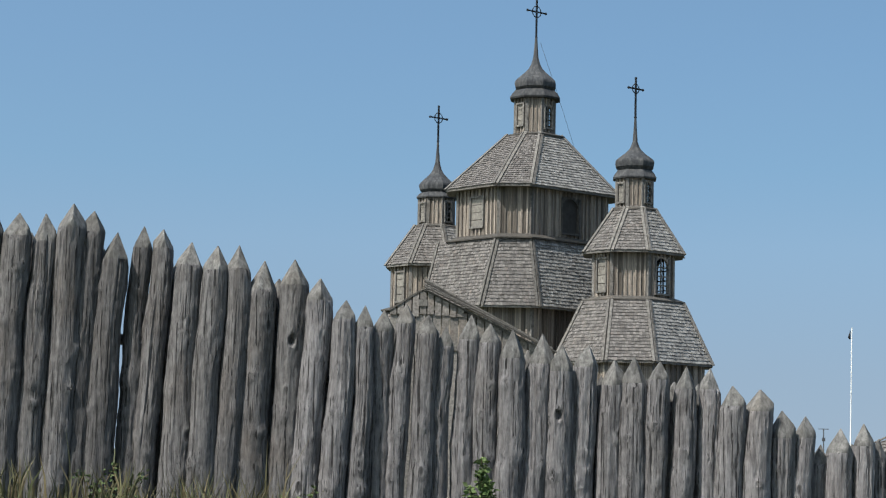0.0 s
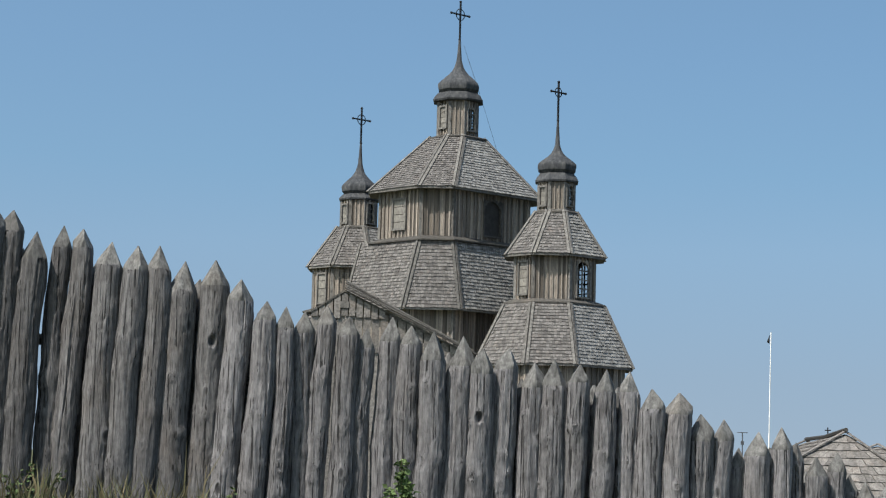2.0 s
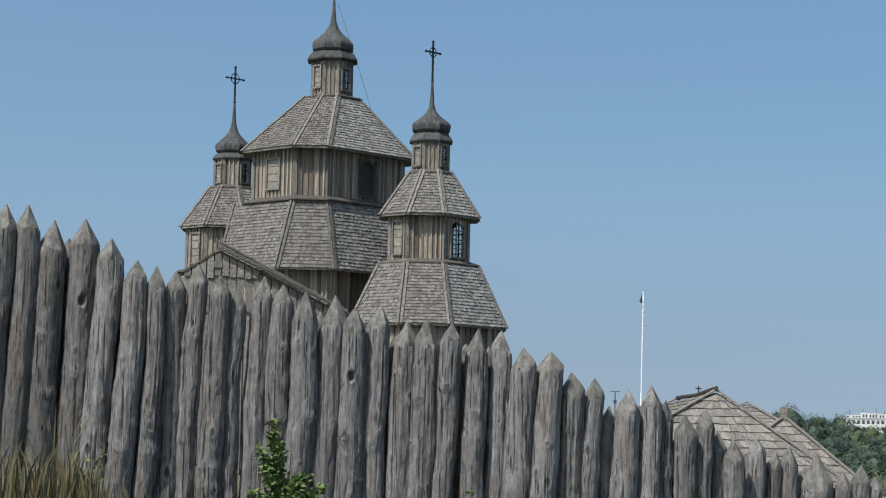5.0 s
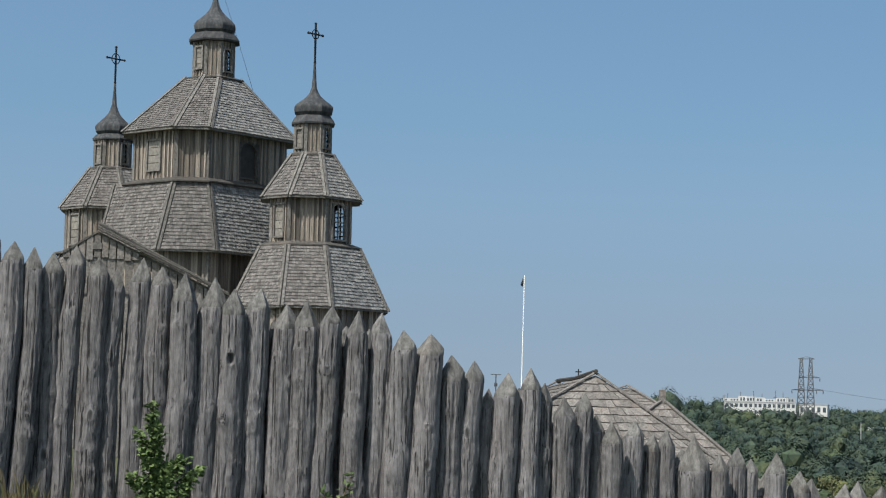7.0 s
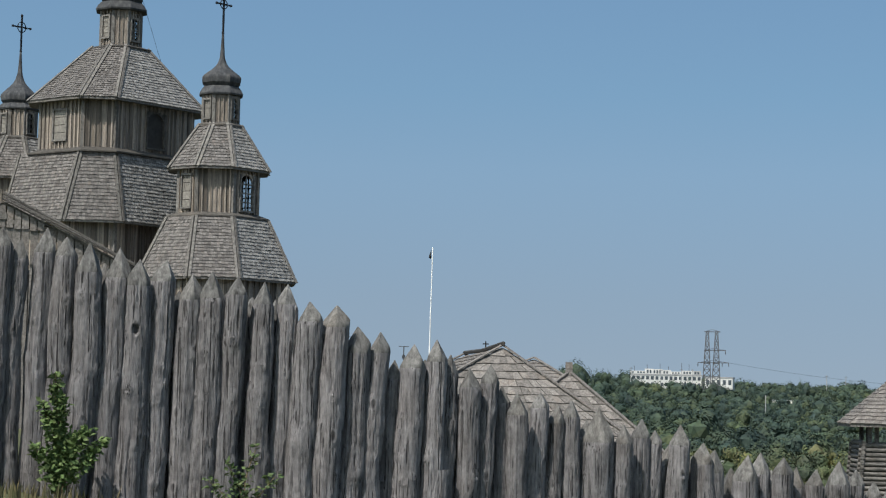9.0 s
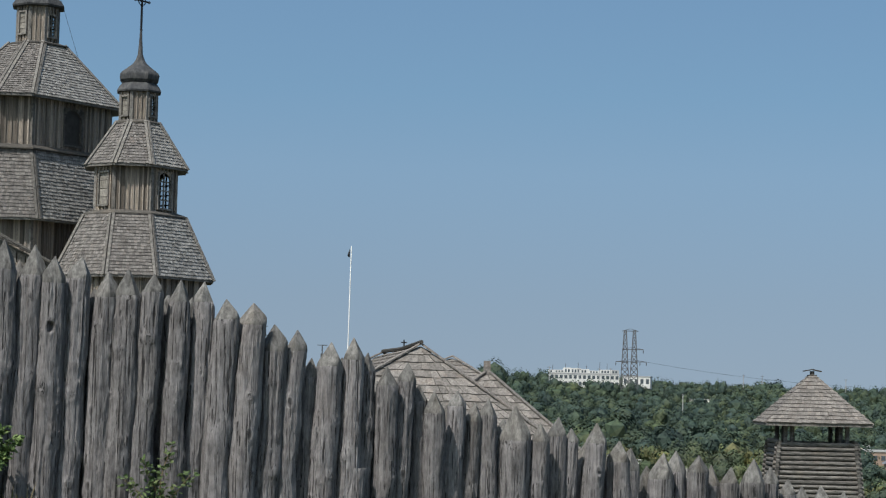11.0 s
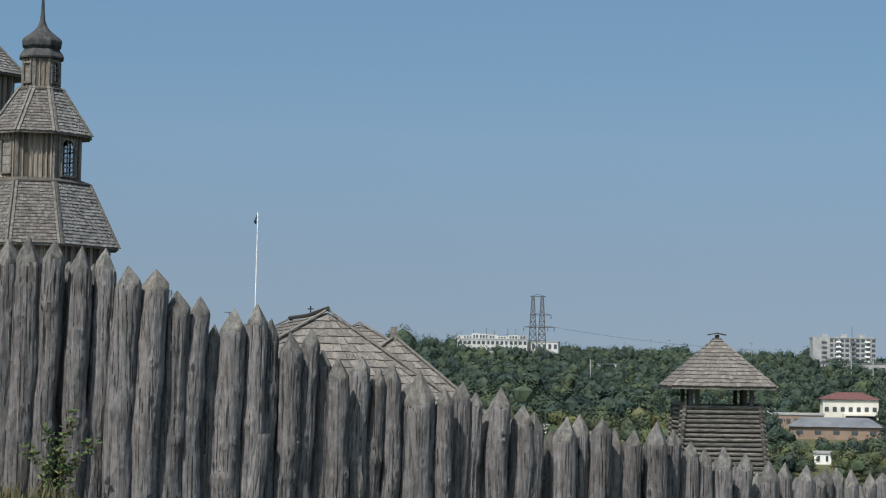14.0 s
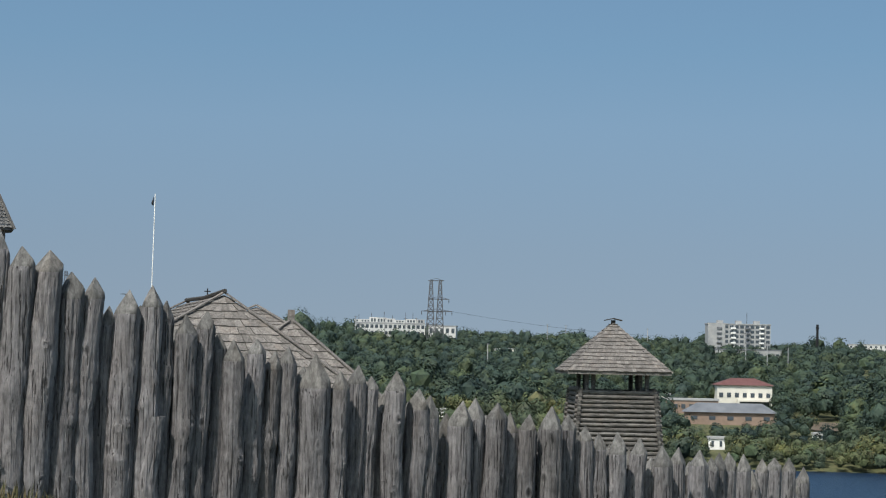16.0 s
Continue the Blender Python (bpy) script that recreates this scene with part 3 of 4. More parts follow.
def church_window(thing_, p, q, w, h0, h1, style):
    """A framed window; style: grid (open sash), boarded or arched dark."""
    ex = (q - p).normalized()
    n = Vector((ex.y, -ex.x, 0))
    c = (p + q) / 2
    up = Vector((0, 0, 1))
    fr = Shape()
    t = 0.07
    fr.beam(c - ex * (w / 2) + up * h0 + n * 0.03, c - ex * (w / 2) + up * h1 + n * 0.03, t, 0.14, ex)
    fr.beam(c + ex * (w / 2) + up * h0 + n * 0.03, c + ex * (w / 2) + up * h1 + n * 0.03, t, 0.14, ex)
    fr.beam(c - ex * (w / 2 + t / 2) + up * h0 + n * 0.035, c + ex * (w / 2 + t / 2) + up * h0 + n * 0.035, t, 0.16, up)
    win = part("window", fr, M_SHADE_TRIM if style == "dark" else M_BOARD, thing_)
    if style == "boarded":
        rows = 4
        for k in range(rows):
            z = h0 + (h1 - h0) * (k + 0.5) / rows
            part("board", Shape().beam(c - ex * w * 0.47 + up * z + n * 0.01, c + ex * w * 0.47 + up * z + n * 0.01, (h1 - h0) / rows * 0.93, 0.05, up), M_SHUTTER, win)
        part("head", Shape().beam(c - ex * (w / 2 + t / 2) + up * h1 + n * 0.035, c + ex * (w / 2 + t / 2) + up * h1 + n * 0.035, t, 0.12, up), M_BOARD, win)
        return
    # arched head: corner fillets leave a pointed arch
    hd = Shape()
    for sgn in (-1, 1):
        arc = [c + ex * sgn * w / 2 * math.cos(a) + up * (h1 - w * 0.55 + w * 0.55 * math.sin(a)) for a in (k * math.pi / 12 for k in range(7))]
        out = [c + ex * sgn * w * 0.56 + up * (h1 - w * 0.55), c + ex * sgn * w * 0.56 + up * (h1 + 0.06), c + up * (h1 + 0.06)]
        poly = arc + out[::-1]
        m = len(poly)
        hd.add([v + n * 0.05 for v in poly] + [v - n * 0.05 for v in poly], [tuple(range(m)), tuple(range(2 * m - 1, m - 1, -1))] + [(k, (k + 1) % m, m + (k + 1) % m, m + k) for k in range(m)])
    part("arched_head", hd, M_SHADE_TRIM if style == "dark" else M_PLANK, win)
    if style == "dark":
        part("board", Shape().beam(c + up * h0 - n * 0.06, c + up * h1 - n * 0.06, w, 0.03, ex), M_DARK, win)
        return
    part("sash_bar", Shape().beam(c + up * h0, c + up * h1, 0.05, 0.04, ex), M_BOARD, win)
    for k in range(1, 4):
        z = h0 + (h1 - h0) * k / 4
        part("sash_bar", Shape().beam(c - ex * w / 2 + up * z, c + ex * w / 2 + up * z, 0.045, 0.04, up), M_BOARD, win)
    pane = part("pane", Shape().beam(c + up * h0 - n * 0.02, c + up * h1 - n * 0.02, w, 0.008, ex), M_GLASS, win)
    pane.visible_shadow = False


def onion(thing_, cx, zc0, zc1, zw, zn, zk, zt, rc, rw, arm):
    """Eaved cap, eight-sided onion, needle, and an iron cross whose arms run across the nave."""
    def ring(r, z, sides=8, turn=22.5):
        return [Vector((cx + r * math.cos(radians(turn + 360 / sides * k)), r * math.sin(radians(turn + 360 / sides * k)), z - FOOT)) for k in range(sides)]
    cap = Shape().rings([ring(rc * 0.80, zc0 - 0.02), ring(rc * 1.0, zc0), ring(rc * 1.02, zc0 + 0.06), ring(rc * 0.93, zc0 + (zc1 - zc0) * 0.6), ring(rc * 0.80, zc1)])
    part("cap", cap, M_DOME, thing_, "projecting dark boarded cap", smooth=20)
    hz, low = zn - zw, zw - zc1
    prof = [(0.80, zc1 - 0.02), (0.84, zc1 + low * 0.12), (0.96, zw - low * 0.55), (1.0, zw), (0.97, zw + hz * 0.09), (0.87, zw + hz * 0.18), (0.70, zw + hz * 0.30), (0.50, zw + hz * 0.44), (0.34, zw + hz * 0.58), (0.24, zw + hz * 0.72), (0.17, zw + hz * 0.88), (0.13, zn), (0.085, zn + (zk - zn) * 0.5), (0.055, zk)]
    dome = Shape().rings([ring(rw * r * 1.05, z) for r, z in prof])
    ob = part("onion_dome", dome, M_DOME, thing_, "dark onion dome with eight ribbed sides", smooth=28)
    o = Vector((cx, 0, -FOOT))
    ir = Shape()
    zm = zt - arm * 1.05
    ir.beam(o + Vector((0, 0, zk - 0.05)), o + Vector((0, 0, zt)), 0.06, 0.06, (1, 0, 0))
    ir.beam(o + Vector((0, -arm, zm)), o + Vector((0, arm, zm)), 0.055, 0.05)
    for p in (Vector((0, -arm, zm)), Vector((0, arm, zm)), Vector((0, 0, zt)), Vector((0, 0, zk))):
        r = 0.055 if p.z != zk else 0.09
        ir.rings([[o + p + Vector((r * s * math.cos(a), r * s * math.sin(a), dz * r)) for a in (k * math.pi / 3 for k in range(6))] for s, dz in ((0.4, -0.9), (1, -0.4), (1, 0.4), (0.4, 0.9))])
    k = 20
    rr = arm * 0.46
    ir.tube([o + Vector((0, rr * math.cos(a), zm + rr * math.sin(a))) for a in (2 * math.pi * i / k for i in range(k + 1))], 0.022, 5)
    part("cross", ir, M_IRON, thing_, "black wrought-iron cross with a ring")
    return ob


def church():
    th = thing("wooden_church", CHURCH, "three-towered wooden church with shingled tiers and onion domes", "church")
    # rear windows (faces 2 to 4) are unseen, added so sky shows through
    # main tower
    W1, W2 = (2.08, 2.95, 0.90), (2.77, 3.5, 1.25)
    wall_tier(th, -0.35, W2, FOOT, 8.3, {}, 0.13, 1)
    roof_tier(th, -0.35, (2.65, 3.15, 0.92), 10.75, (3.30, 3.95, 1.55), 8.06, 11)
    skirt_tier(th, 0, W1, 10.92, (2.46, 3.28, 0.95), 10.74)
    wall_tier(th, 0, W1, 10.8, 13.0, {6: (0.75, 11.2, 12.4, "boarded"), 0: (0.95, 11.05, 12.45, "dark"), 2: (0.75, 11.2, 12.4, "arch"), 4: (0.95, 11.05, 12.45, "arch")}, 0.105, 2)
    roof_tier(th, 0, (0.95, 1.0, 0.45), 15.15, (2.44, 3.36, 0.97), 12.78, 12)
    DR = (0.74, 0.74, 0.42)
    skirt_tier(th, 0, DR, 15.24, (1.10, 1.13, 0.50), 15.12)
    wall_tier(th, 0, DR, 15.15, 16.75, {6: (0.40, 15.5, 16.4, "boarded"), 0: (0.42, 15.4, 16.3, "arch"), 2: (0.34, 15.4, 16.4, "arch"), 3: (0.34, 15.4, 16.4, "arch")}, 0.085, 3)
    onion(th, 0, 16.62, 16.98, 17.26, 18.37, 19.22, 20.78, 1.06, 0.85, 0.50)
    # front tower
    x = 5.60
    wall_tier(th, x, (2.35, 2.55, 1.2), FOOT, 6.1, {}, 0.15, 4)
    roof_tier(th, x, (1.71, 1.94, 0.98), 8.15, (2.64, 2.84, 1.29), 5.87, 13)
    V1 = (1.42, 1.64, 0.97)
    skirt_tier(th, x, V1, 8.36, (1.76, 1.94, 0.96), 8.21)
    wall_tier(th, x, V1, 8.25, 10.2, {0: (0.72, 8.44, 9.8, "arch"), 6: (0.50, 8.5, 9.75, "boarded"), 2: (0.8, 8.4, 9.9, "arch"), 3: (1.0, 8.4, 9.9, "arch")}, 0.088, 5)
    roof_tier(th, x, (0.76, 0.76, 0.42), 11.75, (1.69, 1.93, 0.97), 10.03, 14)
    D2 = (0.66, 0.66, 0.40)
    skirt_tier(th, x, D2, 11.84, (0.87, 0.87, 0.47), 11.72)
    wall_tier(th, x, D2, 11.75, 12.95, {6: (0.36, 11.95, 12.7, "boarded"), 0: (0.36, 11.95, 12.75, "arch"), 2: (0.34, 11.9, 12.8, "arch"), 3: (0.34, 11.9, 12.8, "arch")}, 0.085, 6)
    onion(th, x, 12.88, 13.22, 13.52, 14.37, 15.31, 16.82, 0.87, 0.76, 0.39)
    # rear tower
    x = -5.94
    wall_tier(th, x, (2.35, 2.55, 1.2), FOOT, 6.2, {}, 0.18, 7)
    roof_tier(th, x, (1.75, 1.95, 1.0), 8.3, (2.64, 2.84, 1.29), 6.0, 15)
    V3 = (1.66, 1.83, 1.08)
    skirt_tier(th, x, V3, 8.48, (2.0, 2.15, 1.1), 8.35)
    wall_tier(th, x, V3, 8.4, 10.35, {6: (0.55, 8.65, 9.9, "boarded")}, 0.10, 8)
    roof_tier(th, x, (0.82, 0.88, 0.5), 11.95, (1.92, 2.05, 1.15), 10.2, 16)
    D3 = (0.70, 0.70, 0.43)
    skirt_tier(th, x, D3, 12.02, (0.92, 0.98, 0.53), 11.92)
    wall_tier(th, x, D3, 11.95, 13.2, {6: (0.36, 12.1, 12.9, "boarded"), 0: (0.38, 12.1, 12.95, "arch"), 2: (0.36, 12.1, 13.0, "arch"), 3: (0.36, 12.1, 13.0, "arch")}, 0.085, 9)
    onion(th, x, 13.1, 13.36, 13.63, 14.69, 15.58, 17.08, 0.88, 0.76, 0.47)
    part("lightning_cable", Shape().tube([(0.05, 0.2, 19.0 - FOOT), (0.3, 1.0, 16.9 - FOOT), (0.75, 1.75, 14.3 - FOOT)], 0.007, 5), M_STEEL, th, "thin slack cable")


church()


# ---- boarded roofs of the yard ----
def boarded_slope(parent, p0, p1, q1, q0, expose, wide, seed, thick=0.03, single=False):
    """Rows of short boards lapped on a slope, eave p0-p1, top q0-q1."""
    g = rng(seed)
    n = (p1 - p0).cross(q0 - p0).normalized()
    if n.z < 0:
        n = -n
    up_len = ((q0 + q1) / 2 - (p0 + p1) / 2).length
    rows = max(2, round(up_len / expose))
    s = Shape()
    for k in range(rows):
        t0, t1 = k / rows, min(1.0, (k + 1.25) / rows)
        a0, b0, a1, b1 = p0.lerp(q0, t0), p1.lerp(q1, t0), p0.lerp(q0, t1), p1.lerp(q1, t1)
        cols = max(1, round((b0 - a0).length / wide))
        for c in range(cols):
            u0, u1 = (c + 0.015) / cols, (c + 0.985) / cols
            lift = n * (0.042 + g.uniform(-0.012, 0.012))
            lo = (a0 - a1) * g.uniform(0, 0.10)
            w = [a0.lerp(b0, u0) + lo, a0.lerp(b0, u1) + lo, a1.lerp(b1, u1), a1.lerp(b1, u0)]
            piece = Shape() if single else s
            piece.add(w + [w[0] + lift + n * thick, w[1] + lift + n * thick, w[2] + n * thick, w[3] + n * thick], BOXF)
            if single:
                part("roof_board", piece, M_ROOFBOARD, parent)
    if single:
        return None
    ob = part("boarding", s, M_ROOFPLANK, parent)
    ob["kind"] = "stuff"
    return ob


def hip_hut(m, front, half_l, half_r, rise, ridge, seed, label, finial=False, cap=True, deep=3.6, stub=False):
    """A hut under a hipped board roof; origin under the near end of the ridge at eave height, y runs along the ridge."""
    th = thing("hut", m, label, "hut", group="huts in the yard")
    fl, fr = Vector((-half_l, -front, 0)), Vector((half_r, -front, 0))
    bl, br = Vector((-half_l, ridge + front, 0)), Vector((half_r, ridge + front, 0))
    a, b = Vector((0, 0, rise)), Vector((0, ridge, rise - 0.1))
    dz = Vector((0, 0, -0.08))
    s = Shape().add([fl, fr, br, bl, a, b, fl + dz, fr + dz, br + dz, bl + dz], [(0, 1, 4), (1, 2, 5, 4), (2, 3, 5), (3, 0, 4, 5), (6, 9, 8, 7), (0, 6, 7, 1), (1, 7, 8, 2), (2, 8, 9, 3), (3, 9, 6, 0)])
    roof = part("roof", s, M_BOARD, th, "hipped roof of weathered grey boards")
    near = a - Vector((0, 0, 0.02))
    boarded_slope(roof, fl, fr, near + Vector((0.02, 0, 0)), near - Vector((0.02, 0, 0)), 0.34, 0.24, seed, single=True)
    boarded_slope(roof, fr, br, b, a, 0.34, 0.22, seed + 1)
    boarded_slope(roof, bl, fl, a, b, 0.34, 0.22, seed + 2)
    boarded_slope(roof, br, bl, b, b + Vector((-0.02, 0, 0)), 0.5, 0.4, seed + 3)
    for p, q in ((fl, a), (fr, a), (br, b), (bl, b)):
        part("hip_board", Shape().beam(p + Vector((0, 0, 0.10)), q + Vector((0, 0, 0.12)), 0.14, 0.04, (q - p).cross(Vector((0, 0, 1)))), M_ROOFPLANK, roof)
    if cap:
        part("ridge_cap", Shape().tube([a + Vector((0, -0.15, 0.16)), a.lerp(b, 0.5) + Vector((0, 0, 0.08)), b + Vector((0, 0.1, 0.14))], 0.065, 6), M_DARK, roof, "dark sagging ridge cap")
    if stub:
        part("vent_stub", Shape().box((-0.14, -0.1, rise - 0.05), (0.1, 0.16, rise + 0.42)), M_ROOFPLANK, roof, "short pale board stub")
    if finial:
        # a small distant cross, set on this ridge to fit the camera's view
        fin = a.lerp(b, 0.42) + Vector((0, 0, 0.1))
        part("finial", Shape().beam(fin, fin + Vector((0, 0, 0.26)), 0.035, 0.035, (1, 0, 0)).beam(fin + Vector((-0.10, 0, 0.17)), fin + Vector((0.10, 0, 0.17)), 0.035, 0.035), M_IRON, roof)
    w = Shape()
    w.box((-half_l + 0.5, -front + 0.5, -deep), (half_r - 0.5, ridge + front - 0.5, 0.05))
    part("wall", w, M_LOG, th)
    return th


hip_hut(pose(14.62, 63.37, 0.14, 0, 0, -4), 3.0, 5.6, 4.0, 3.06, 8.4, 40, "low log hut under a sagging hipped board roof", finial=True)
hip_hut(pose(18.5, 70.0, -0.2, 0, 0, -14), 2.6, 3.6, 3.3, 2.75, 5.0, 50, "hut with a rough pale hipped board roof behind another", cap=False, deep=4.2, stub=True)
hip_hut(pose(19.85, 80.6, 2.1, 0, 0, -14), 2.4, 2.6, 1.9, 1.12, 3.6, 60, "tall hut with a sunlit hipped board roof beyond the others", cap=False, deep=6.0)


def gabled_shed():
    """A plank gable with a thick lapped board roof."""
    p = polar(-0.51, 60)
    th = thing("gabled_shed", pose(p.x, p.y, 0.0, 0, 0, -3), "plank-gabled shed with a layered board roof", "shed")
    top, zr, zl = 6.86, 5.05, 6.25
    xr, xl = 3.75, -0.95

    def hz(x):
        return top + (zr - top) * x / xr if x > 0 else top + (zl - top) * x / xl
    g = rng(5)
    # two lapped courses of upright boards, the upper one proud of the lower
    for y, low, high, n in ((-0.05, top - 0.78, top, 22), (0.0, top - 1.75, top - 0.70, 19), (0.045, 0.4, top - 1.68, 19)):
        for k in range(n):
            x0, x1 = xl + (xr - xl) * k / n + 0.017, xl + (xr - xl) * (k + 1) / n - 0.017
            t0, t1 = min(high, hz(x0) - 0.05), min(high, hz(x1) - 0.05)
            z0 = low + g.uniform(-0.04, 0.04)
            if min(t0, t1) - z0 < 0.06:
                continue
            yy = y + g.uniform(-0.012, 0.012)
            part("gable_board", Shape().add([(x0, yy, z0), (x1, yy, z0), (x1, yy, t1), (x0, yy, t0), (x0, yy + 0.035, z0), (x1, yy + 0.035, z0), (x1, yy + 0.035, t1), (x0, yy + 0.035, t0)], BOXF), M_ROOFBOARD, th)
    part("vent_board", Shape().box((-0.12, -0.085, top - 0.52), (0.13, -0.055, top - 0.34)), M_BOARD, th)
    roof = part("roof", Shape().add([(0, -0.08, top), (xr, -0.08, zr), (xr, 6, zr), (0, 6, top), (0, -0.08, top - 0.06), (xr, -0.08, zr - 0.06), (xr, 6, zr - 0.06), (0, 6, top - 0.06)], BOXF)
                .add([(0, -0.07, top), (xl, -0.07, zl), (xl, 6, zl), (0, 6, top), (0, -0.07, top - 0.06), (xl, -0.07, zl - 0.06), (xl, 6, zl - 0.06), (0, 6, top - 0.06)], BOXF), M_SHADE_TRIM, th)
    for side, xe, ze, courses in ((1, xr, zr, 4),):
        for k in range(courses):
            o = 0.04 + 0.08 * k
            lap = 0.10 * k
            a, b = Vector((0.02 * side, -0.10 + lap + g.uniform(-0.05, 0.05), top + o)), Vector((xe * (1.02 - 0.03 * k), -0.10 + lap, ze + o + g.uniform(-0.02, 0.04)))
            # alternate laps are darkened to draw the dark gaps between layers
            part("roof_board", Shape().beam(a, b, 0.24, 0.04, (0, 1, 0)), M_BOARD if k % 2 else M_SHADE_TRIM, roof)
    # the near-black colour of this wall gives the gable gaps their shade
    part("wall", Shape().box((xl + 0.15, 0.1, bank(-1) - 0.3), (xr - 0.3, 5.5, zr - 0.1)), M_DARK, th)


gabled_shed()


def watchtower():
    c = polar(23.47, 86.6)
    th = thing("watchtower", pose(c.x, c.y, -7.5, 0, 0, -15), "log-built watchtower with a pyramid board roof", "watchtower")
    O = 7.5
    ze, za = 1.0, 3.0
    h = 2.08
    e = [Vector((x, y, ze + O)) for x, y in ((-h, -h), (h, -h), (h, h), (-h, h))]
    a = Vector((0, 0, za + O))
    s = Shape().add(e + [p + Vector((0, 0, -0.10)) for p in e] + [a], [(0, 1, 8), (1, 2, 8), (2, 3, 8), (3, 0, 8), (4, 7, 6, 5), (0, 4, 5, 1), (1, 5, 6, 2), (2, 6, 7, 3), (3, 7, 4, 0)])
    roof = part("roof", s, M_BOARD, th, "pyramid roof of pale grey board rows")
    for i in range(4):
        boarded_slope(roof, e[i], e[(i + 1) % 4], a + (e[(i + 1) % 4] - a) * 0.03, a + (e[i] - a) * 0.03, 0.215, 0.17, 70 + i, single=i in (0, 3))
    part("finial", Shape().box((-0.17, -0.17, za + O - 0.14), (0.17, 0.17, za + O - 0.05)).box((-0.08, -0.08, za + O - 0.05), (0.08, 0.08, za + O + 0.10))
         .beam((-0.36, 0, za + O + 0.09), (0.02, 0, za + O + 0.17), 0.34, 0.04, (0, 1, 0)).beam((-0.02, 0, za + O + 0.17), (0.36, 0, za + O + 0.09), 0.34, 0.04, (0, 1, 0)), M_DARK, roof, "small dark board cap on a stem")
    for x in (-1.22, 1.22):
        for y in (-1.25, 1.25):
            for dx in ((0.0, 0.27) if x < 0 else (0.0, -0.27)):
                part("roof_post", Shape().tube([(x + dx, y, 0.2 + O), (x + dx, y, ze + O)], 0.09, 8), M_LOG, th)
    rows = 38
    for k in range(rows):
        z = O + 0.18 - k * 0.185
        w = 1.50 + 0.016 * k
        for sx in (-1, 1):
            for axis in (0, 1):
                d = sx * w
                zz = z + (0.092 if axis else 0)
                p, q = ((-w - 0.17, d, zz), (w + 0.17, d, zz)) if axis == 0 else ((d, -w - 0.17, zz), (d, w + 0.17, zz))
                g = rng(k * 7 + axis * 3 + sx)
                mid = ((p[0] + q[0]) / 2, (p[1] + q[1]) / 2, zz + g.uniform(-0.015, 0.015))
                part("log", Shape().tube([p, mid, q], [g.uniform(0.078, 0.094)] * 3, 8), M_LOG, th, smooth=50)
    # near-black box: shade between the logs is put into its colour
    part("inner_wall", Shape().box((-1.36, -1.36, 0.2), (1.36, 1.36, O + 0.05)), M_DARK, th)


watchtower()


def flagpole():
    p = polar(10.94, 110)
    z0 = ground_z(p.x, p.y)
    th = thing("flagpole", pose(p.x, p.y, z0, 0, 0.6, 0), "tall thin white flagpole with a limp dark flag", "flagpole")
    top = 1.6 + 110 * math.tan(radians(4.12)) - z0
    part("pole", Shape().tube([(0, 0, 0), (0, 0, top * 0.62)], 0.036, 10), M_WHITE, th, smooth=60)
    part("pole", Shape().tube([(0, 0, top * 0.62), (0, 0, top)], 0.027, 10), M_WHITE, th, smooth=60)
    fl = Shape().rings([[Vector((-0.06 - r * (1 + math.cos(a)) * 0.5, r * 0.5 * math.sin(a), z)) for a in (k * math.pi / 4 for k in range(8))] for r, z in ((0.03, top - 0.15), (0.06, top - 0.28), (0.12, top - 0.42), (0.14, top - 0.52), (0.05, top - 0.6))])
    part("flag", fl, M_IRON, th, "limp dark flag", smooth=60)


flagpole()


# ---- far bank ----
CLEAR = []        # azimuth from, to, distance from, to: kept free of trees


def building(name, az, r, wide, deep, tall, turn, wall, roof_mat, label, category, rows, cols, win=(1.6, 1.5), roof="flat", sink=1.0, window=M_WINDOW, clear=75):
    """A far house with its own windows; the front is turned to the camera, over the river."""
    p = polar(az, r)
    z = ground_z(p.x, p.y)
    half = math.degrees(wide / 2 / r)
    CLEAR.append((az - half - 0.1, az + half + 0.1, r - clear, r + deep + 6))
    th = thing(name, pose(p.x, p.y, z, 0, 0, -az + turn), label, category, group="buildings on the far bank")
    part("wall", Shape().box((-wide / 2, 0, -sink), (wide / 2, deep, tall)), wall, th)
    if roof == "flat":
        part("roof", Shape().box((-wide / 2 - 0.3, -0.3, tall), (wide / 2 + 0.3, deep + 0.3, tall + 0.7)), roof_mat, th)
    else:
        e, q = 0.8, min(wide, deep) * 0.45
        a = [(-wide / 2 - e, -e, tall), (wide / 2 + e, -e, tall), (wide / 2 + e, deep + e, tall), (-wide / 2 - e, deep + e, tall)]
        b = [(-wide / 2 + q, deep / 2 - 0.1, tall + roof), (wide / 2 - q, deep / 2 - 0.1, tall + roof), (wide / 2 - q, deep / 2 + 0.1, tall + roof), (-wide / 2 + q, deep / 2 + 0.1, tall + roof)]
        part("roof", Shape().rings([[Vector(v) for v in a], [Vector(v) for v in b]]), roof_mat, th)
    pane = unit_box("window", window)
    for k in range(rows):
        for c in range(cols):
            ob = part("window", pane, None, th)
            ob.location = (-wide / 2 + wide * (c + 0.5) / cols, -0.02, tall * (k + 0.55) / rows)
            ob.scale = (win[0], 0.25, win[1])
    return th


